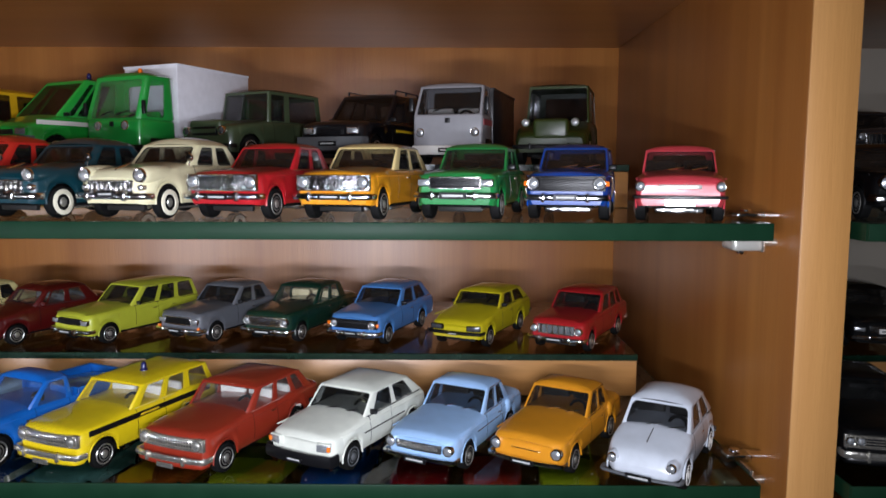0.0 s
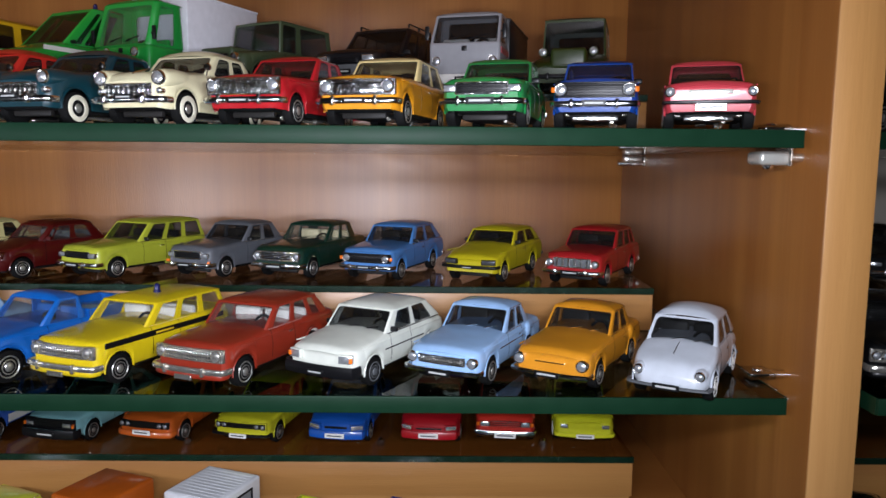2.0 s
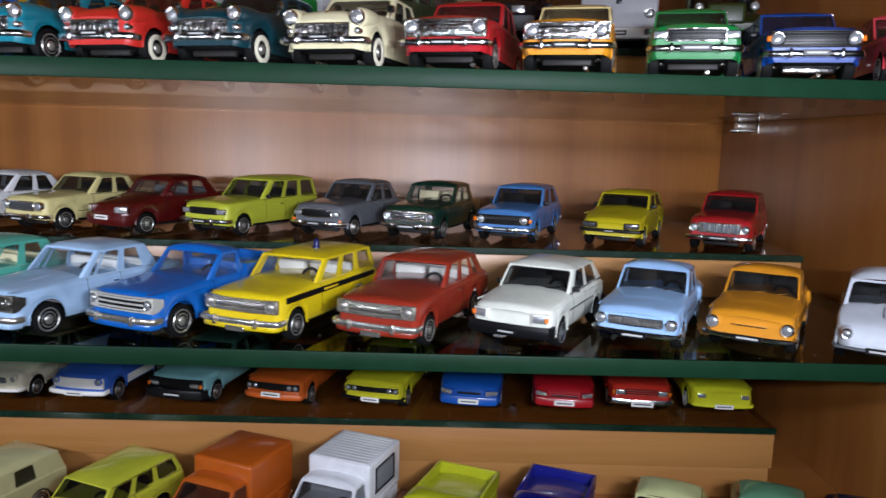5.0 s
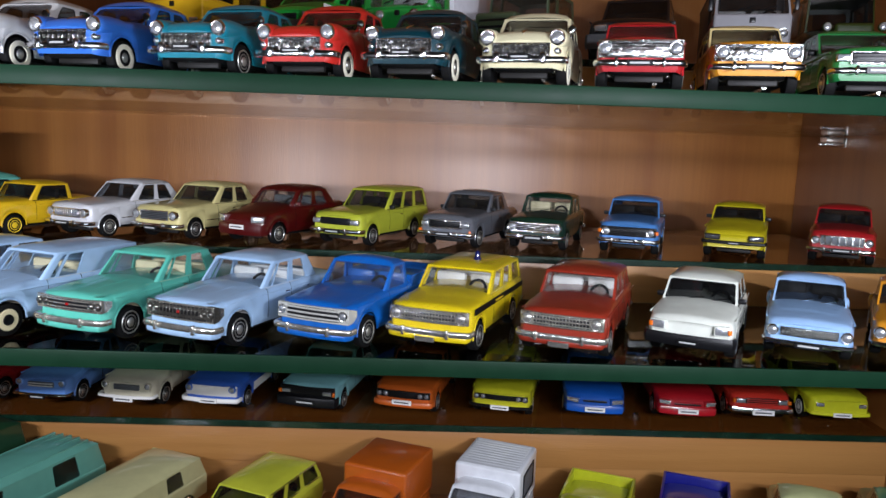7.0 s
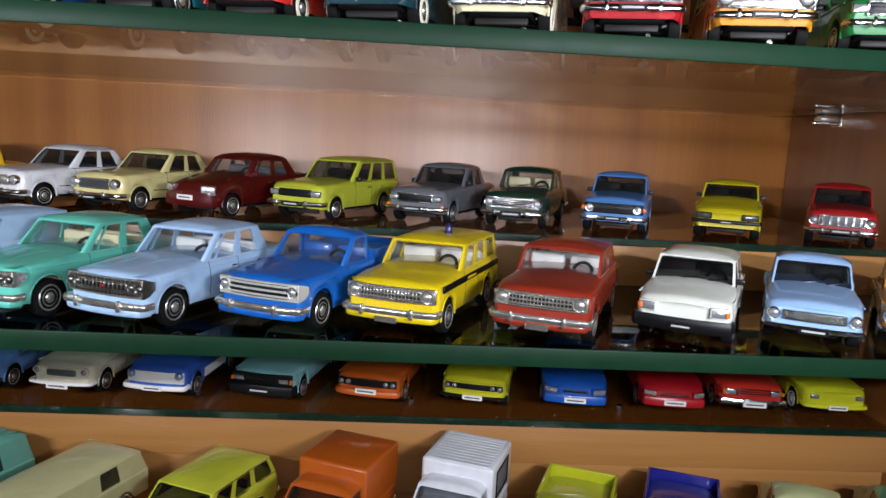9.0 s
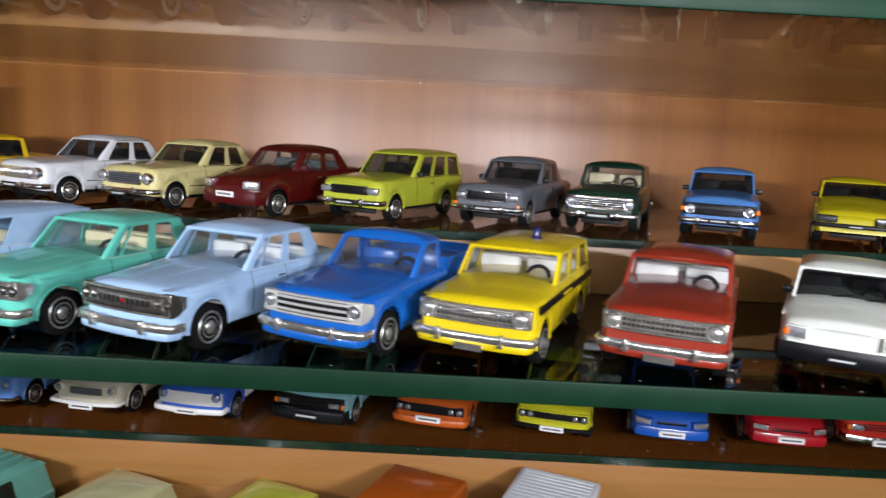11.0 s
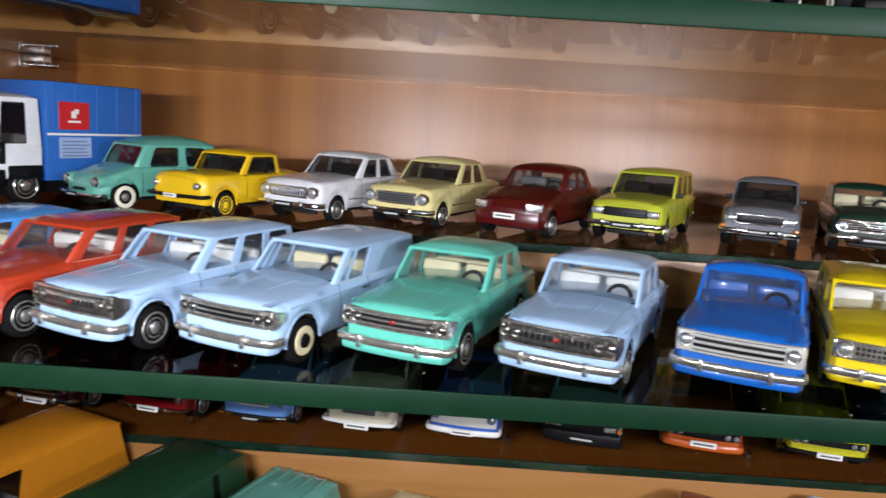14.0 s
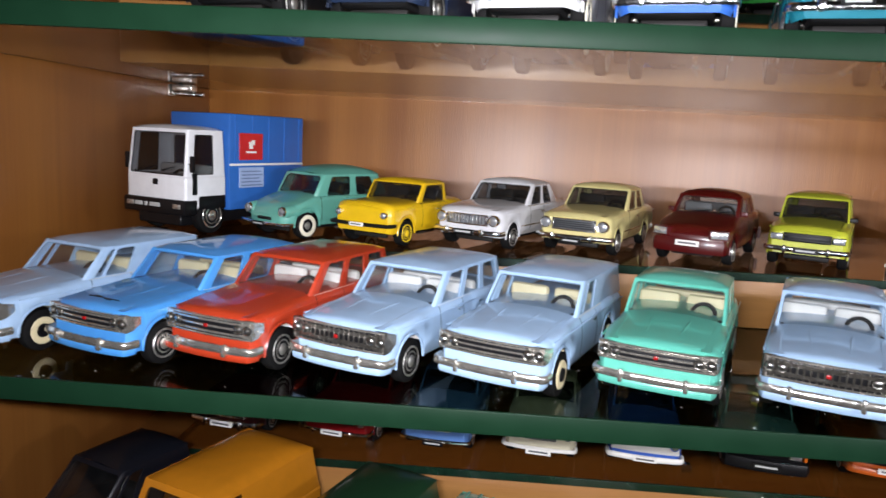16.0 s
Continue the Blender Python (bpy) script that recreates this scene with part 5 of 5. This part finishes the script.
car_model("red model sedan with wide chrome grille", "a81820", -0.1125, 0.3170, A_TOP, 15.8, **TA, lamps=("round", 14, 16.4, 2.7), grille=(13.0, 19.4, 16.4, 6, "chrome", "chrome", "chrome"), bumper=("chrome", 10.4), plate=(10.2, 10, "black"))
car_model("cream rounded model sedan with whitewall tyres", "ded7b0", -0.1608, 0.3199, A_TOP, 16.8, **OLD)
car_model("dark teal rounded model sedan with whitewall tyres", "07343e", -0.2088, 0.3209, A_TOP, 16.8, **{**OLD, "lamps": ("round", 14.0, 19.2, 2.7)}, coat=0.8)
car_model("red rounded model sedan with chrome grille", "c22a20", -0.2546, 0.3285, A_TOP, 15.8, **{**OLD, "H": 38})
car_model("teal rounded model sedan with chrome bumper", "147a8c", -0.2996, 0.3295, A_TOP, 15.8, **{**OLD, "wheels": "steel"})
car_model("bright blue rounded model sedan with whitewall tyres", "346cc4", -0.3515, 0.3321, A_TOP, 15.8, **OLD)
car_model("white rounded model sedan with whitewall tyres", "dcdcda", -0.3970, 0.3335, A_TOP, 15.8, **OLD)
car_model("dark blue rounded model sedan", "16243c", -0.4450, 0.3350, A_TOP, 15.8, **{**OLD, "wheels": "steel"})
car_model("black rounded model sedan", "101012", -0.4930, 0.3364, A_TOP, 15.8, **{**OLD, "wheels": "steel"})

# ---- top shelf, rear row on the step ----
ROW = "rear row of model vehicles on the top step"
JP = dict(style="jeep", L=90, W=41, H=46, wb=54, fo=17, rw=8.4, hf=25, hc=27, ht=27, yA=34, group=ROW, hood_line=False, handle=False, category="model jeep")
car_model("olive green army jeep model with round headlamps", "27330f", 0.0449, 0.4392, A_STEP, 15.8, glass=dark_glass, **{**JP, "hf": 18, "W": 44, "H": 52}, hood_box=(10.5, 27), lamps=("round", 14.5, 24.5, 2.4, None, "body"), grille=None, bumper=("black", 10.5), coat=0.2)
truck_model("silver cab-over van model with black cargo body", "model_van_truck", "8c8c90", -0.0157, 0.4369, A_STEP, 15.8, L=98, W=42, H=48, cargo="box", cargo_colour="1a1a1c", cargo_h=47, bumper="white", belt=29, screen_lean=11, lamps=("round", 16.5, 18.5, 2.6), stripe="a04850", seal=True, glass=mid_glass)
car_model("black off-road estate model with grey bumper", "0c0c10", -0.0855, 0.4430, A_STEP, 21.8, **{**JP, "hf": 24, "hc": 27.5, "W": 46, "H": 47, "style": "wagon", "L": 104, "wb": 62}, lamps=("swept", 15, 19.6, 3.6, 4.0), grille=(17.4, 20.4, 8, 2, "black"), bumper=("grey", 12, 8), overriders=False, plate=(12, 12, "black"), mirrors="black", glass=dark_glass, rails=True, stripe="lime", stripe_z=20.5)
car_model("grey-green off-road estate model with black grille", "3a4630", -0.1615, 0.4450, A_STEP, 29, **{**JP, "hf": 22, "W": 44, "H": 48}, hood_box=(13, 26), lamps=("round", 14.6, 19.4, 2.6), grille=(16.8, 22.0, 10.0, 1, "body"), bumper=("black", 10.5), plate=(10.5, 9, "white"), coat=0.2, lamp_lens=dark_lens)
truck_model("green cab-over truck with white cargo box", "model_truck", "1e9038", -0.2175, 0.4471, A_STEP, 23.8, L=100, W=44, H=54, cargo="box", cargo_colour="dcdce2", cargo_h=62.5, belt=27, lamps=("round", 11, 22.5, 2.7), cab_len=30, screen_lean=9, glass=car_glass, seats=paint("1e9038"), beacon=True, cab_round=3.2)
car_model("green delivery van with white side stripe and beacon", "229a34", -0.2805, 0.4430, A_STEP, 25.8, L=112, W=44, H=55, wb=68, fo=19, rw=8, hf=22.5, hc=29, ht=29, yA=20, style="van", crown=1.0, group=ROW, lamps=("swept", 15.5, 18.5, 4, 4.6, "body"), grille=(17, 20, 7, 2, "black"), bumper=("grey", 12, 8), overriders=False, stripe="white", stripe_z=23, glass=dark_glass, beacon=True, mirrors="black", hood_line=False, category="model van")
truck_model("yellow minibus model with large windows", "model_van_truck", "dcae14", -0.3454, 0.4470, A_STEP, 21.8, L=98, W=42, H=50, van=[(0.08, 0.3), (0.34, 0.6), (0.64, 0.92)], belt=27, screen_lean=7)

# ---- lowest shelf, rear row on the step ----
ROW = "rear row of model cars on the lowest step"
RC = dict(belt_strip=False, L=92, W=37, H=32, wb=56, fo=16, rw=6.4, hf=17.6, hc=20, ht=19.5, group=ROW)
car_model("bright yellow sports model with white plate", "d2d422", 0.0613, 0.4366, C_STEP, 4.8, **RC, style="hatch", lamps=("block", 12.6, 13.6, 2.4, 2.6), grille=None, bumper=("body", 8.2, 2.2), overriders=False, plate=(8.2, 11, "white"), hood_line=False, hub=white_plastic, handle=False)
car_model("red boxy model with silver bumper and square lamps", "c03022", 0.0124, 0.4376, C_STEP, 5.8, **RC, style="hatch", lamps=("block", 12.4, 14.4, 2.8, 3.2), grille=(12.6, 16.2, 9.5, 3, "body"), bumper=("chrome", 9.2, 3.6), overriders=False, plate=(8.6, 13, "white"), indicator=(16.6, 14.4), hood_line=False)
car_model("dark red model hatchback with white plate", "a81620", -0.0346, 0.4346, C_STEP, 6.8, **{**RC, "hf": 17}, style="hatch", nose="round", bluff=True, lamps=("swept", 13.4, 13.2, 3.8, 3.2, "body"), grille=(11.8, 12.8, 8, 0, "black"), bumper=("body", 8.6, 4.6), lamp_lens=bright_lens, overriders=False, plate=(8.8, 12, "white"), hood_line=False)
car_model("blue model sedan with swept headlamps", "1c56b0", -0.0914, 0.4346, C_STEP, 8.8, **{**RC, "hf": 17}, nose="round", bluff=True, lamps=("swept", 13.2, 13.2, 4.2, 3.4, "body"), grille=(12.2, 13.6, 7, 1, "black"), bumper=("body", 8.6, 4.6), lamp_lens=bright_lens, overriders=False, plate=(8.6, 12, "white"), hood_line=False)
car_model("yellow model coupe with black grille and twin lamps", "d0cc24", -0.1489, 0.4334, C_STEP, 13, **RC, lamps=("twin", 14.6, 14.2, 1.7, None, "black"), grille=(12.4, 16.2, 16.4, 2, "black", "body"), bumper=("black", 9.2, 1.8), overriders=False, plate=(9.2, 11, "white"), hood_line=False)
car_model("orange model coupe with black grille and twin lamps", "c05a1c", -0.2077, 0.4343, C_STEP, 13.5, **RC, lamps=("twin", 14.6, 14.2, 1.7, None, "black"), grille=(12.0, 16.2, 16.4, 0, "black"), bumper=("body", 8.6, 3.2), overriders=False, plate=(10.2, 12, "white"), hood_line=False)
car_model("pale turquoise boxy model with black front", "8cc4c8", -0.2652, 0.4346, C_STEP, 13, **RC, style="hatch", lamps=("block", 12.8, 14.2, 3.0, 3.0, "black"), grille=(10.6, 17.4, 17.2, 3, "black"), bumper=("black", 8.8, 5.4), overriders=False, plate=(9.0, 13, "black"), indicator=(17, 14), hood_line=False)
TRB = dict(belt_strip=False, L=82, W=35, H=33, wb=47, fo=15, rw=6.4, hf=18, hc=21, ht=19.5, group=ROW, hood_line=False, overriders=False, lamps=("round", 13.4, 15.2, 2.0, None, "body"))
car_model("blue model sedan with white nose panel", "3a66c4", -0.3220, 0.4335, C_STEP, 9, **TRB, grille=(10.6, 16.8, 15.8, 0, "white", None, "white"), trim=("white", 8.0, 5.0), bumper=("white", 8.8, 2.6), plate=(8.8, 11, "white"))
car_model("cream model sedan with grey grille", "dcd6bc", -0.3722, 0.4349, C_STEP, 8.5, **TRB, grille=(12.4, 15.6, 8, 2, "grey", None, "grey"), bumper=("white", 9, 1.8), plate=(8.0, 12, "white"))
car_model("light blue model sedan with pale grille", "6c9ade", -0.4232, 0.4364, C_STEP, 8, **TRB, grille=(12.4, 15.4, 8, 2, "white", None, "grey"), bumper=("chrome", 8.6, 1.6), plate=(7.6, 10, "black"))
car_model("dark red model car with white plate", "8c1418", -0.4731, 0.4379, C_STEP, 11.8, **RC, lamps=("round", 14, 14, 2.2), grille=(12, 16, 10, 3, "black"), bumper=("chrome", 8.6, 1.8), plate=(8.6, 11, "white"))
car_model("dark maroon model car with heavy chrome front", "3a1014", -0.5291, 0.4397, C_STEP, 11.8, **RC, lamps=("round", 14, 14.6, 2.4), grille=(11, 16.4, 11, 5, "chrome", "chrome"), bumper=("chrome", 8.4, 3.0), plate=(8.2, 12, "white"))

# ---- lowest shelf, front row ----
ROW = "front row of model vehicles on the lowest board"
FC = dict(L=92, W=37, H=35, wb=56, fo=15.5, rw=6.6, group=ROW)
car_model("sage green rounded model sedan", "5c8c6c", 0.0410, 0.3171, C_TOP, 21.8, **FC, crown=2.4)
car_model("pale green model sedan with rounded roof", "c3c890", -0.0110, 0.3187, C_TOP, 21.8, **FC, crown=2.2)
car_model("navy blue pickup model with empty bed", "14187c", -0.0742, 0.3136, C_TOP, 21.8, **{**FC, "L": 96, "H": 33}, style="pickup", bed=27)
car_model("lime green pickup model with empty bed", "b4b81c", -0.1271, 0.3152, C_TOP, 21.8, **{**FC, "L": 96, "H": 33}, style="pickup", bed=27)
car_model("white box van model with ribbed roof", "e8eaee", -0.1808, 0.3269, C_TOP, 21.8, **FC, style="boxvan", details="ribs")
car_model("orange box van model with plain cargo box", "bc5a14", -0.2409, 0.3237, C_TOP, 22.8, **FC, style="boxvan")
car_model("lime estate model with dark windows", "c6c838", -0.3028, 0.3306, C_TOP, 23.8, **{**FC, "H": 32.5}, style="wagon", glass=dark_glass)
truck_model("cream van model with small side windows", "model_van_truck", "c9c490", -0.3646, 0.3355, C_TOP, 21.8, L=84, W=38, H=33, belt=21, screen_lean=8, van=[(0.08, 0.26), (0.62, 0.78)], lamps=("round", 13, 15, 2.4))
truck_model("turquoise minibus model with creased roof", "model_van_truck", "68a896", -0.4227, 0.3353, C_TOP, 21.8, L=86, W=39, H=39.5, belt=24, screen_lean=5, van=[(0.06, 0.26), (0.60, 0.80)], lamps=("round", 13, 15, 2.4), creases=5)
truck_model("dark green van model with flat roof", "model_van_truck", "1c3c24", -0.4645, 0.3426, C_TOP, 21.8, L=80, W=42, H=50, belt=30, screen_lean=8, van=[(0.06, 0.22), (0.7, 0.76)])
truck_model("orange van model with split windscreen", "model_van_truck", "d0841c", -0.5239, 0.3603, C_TOP, 23.8, L=72, W=46, H=57, belt=35, screen_lean=8, van=[(0.06, 0.24)])
car_model("navy black model van with rounded roof", "14161e", -0.5837, 0.3361, C_TOP, 23.8, **{**FC, "H": 57, "hc": 36}, style="van", crown=2.4)
car_model("dark blue model car at the board end", "1c2440", 0.0856, 0.3037, C_TOP, 21.8, **FC)

# ---- the next bay ----
ROW = "black model cars in the next bay"
BL = dict(L=110, W=42, H=36, wb=68, fo=19, rw=7.4, group=ROW, hf=20.5, hc=23.5, ht=22.5, coat=1.0)
car_model("black limousine model with chrome grille", "08080a", 0.1907, 0.3209, A_TOP, 9.8, **BL, lamps=("round", 15.5, 16.8, 3.2), grille=(12.5, 18, 10.5, 0, "chrome", "chrome", "black", 9), bumper=("chrome", 10, 3.4))
car_model("dark grey limousine model with upright chrome grille", "2a2a2e", 0.2443, 0.4373, A_STEP, 9.8, **BL, lamps=("round", 15.5, 17, 2.4), grille=(12.5, 18.4, 12, 0, "chrome", "chrome", "black", 8), bumper=("chrome", 10, 2.6))
car_model("black limousine model with white plate", "08080a", 0.2503, 0.4372, B_STEP, 9.8, **BL, lamps=("swept", 15.5, 14.8, 3.4, 2.8), grille=(12.5, 17, 10, 4, "chrome"), bumper=("chrome", 10, 2.2), plate=(14.5, 12, "white"))
car_model("black limousine model with wide silver grille", "08080a", 0.1827, 0.3182, B_TOP, 9.8, **BL, lamps=("twin", 17.5, 16.2, 1.9), grille=(13.6, 18.6, 18, 4, "dull", "dull"), bumper=("dull", 10.4, 3.2))
car_model("black rounded model car", "08080a", 0.1909, 0.3269, C_TOP, 9.8, **BL, crown=2.4)


# ---- small things on the lowest step ----
def peg(x, y):
    p = new("plastic_peg", None)
    p.matrix_basis = pose(x, y, C_STEP)
    tagged(p, "small clear plastic peg on the lowest step", "peg", "clear pegs")
    part("peg_body", mbox(-2.2, 2.2, -2.2, 2.2, 0, 3.4, 0.6), clear_plastic, p)
    part("peg_head", lathe([(3.4, 1.4), (3.9, 1.7), (4.4, 1.2), (4.6, 0.3)], 12, "z"), chrome, p)


for px in (0.036, -0.064, -0.183, -0.300, -0.455):
    peg(px, 0.440)


# ---- dust on the glass ----
def dust(n, x0, x1, y0, y1, z):
    rng = random.Random(5)
    bm = bmesh.new()
    for _ in range(n):
        x, y, r, a = rng.uniform(x0, x1), rng.uniform(y0, y1), rng.choice((0.12, 0.16, 0.2, 0.3)) * MM, rng.uniform(0, 3)
        ring = [bm.verts.new((x + math.cos(a + k * 1.57) * r * rng.uniform(0.6, 1.6), y + math.sin(a + k * 1.57) * r, z + 0.00005)) for k in range(4)]
        tip = bm.verts.new((x, y, z + r * 0.8))
        for k in range(4):
            bm.faces.new((ring[k], ring[(k + 1) % 4], tip))
    ob = part("dust_flecks", bm, dust_grey)
    tagged(ob, "pale dust flecks lying on the glass", "dust", "", "stuff")


dust_grey = plain("dust_grey", srgb("b4b0a6"), 0.9)
dust(420, LEFT + 0.02, RIGHT - 0.02, GLASS_FRONT + 0.002, 0.405, B_TOP)
dust(140, -0.55, 0.07, 0.42, 0.46, C_STEP)
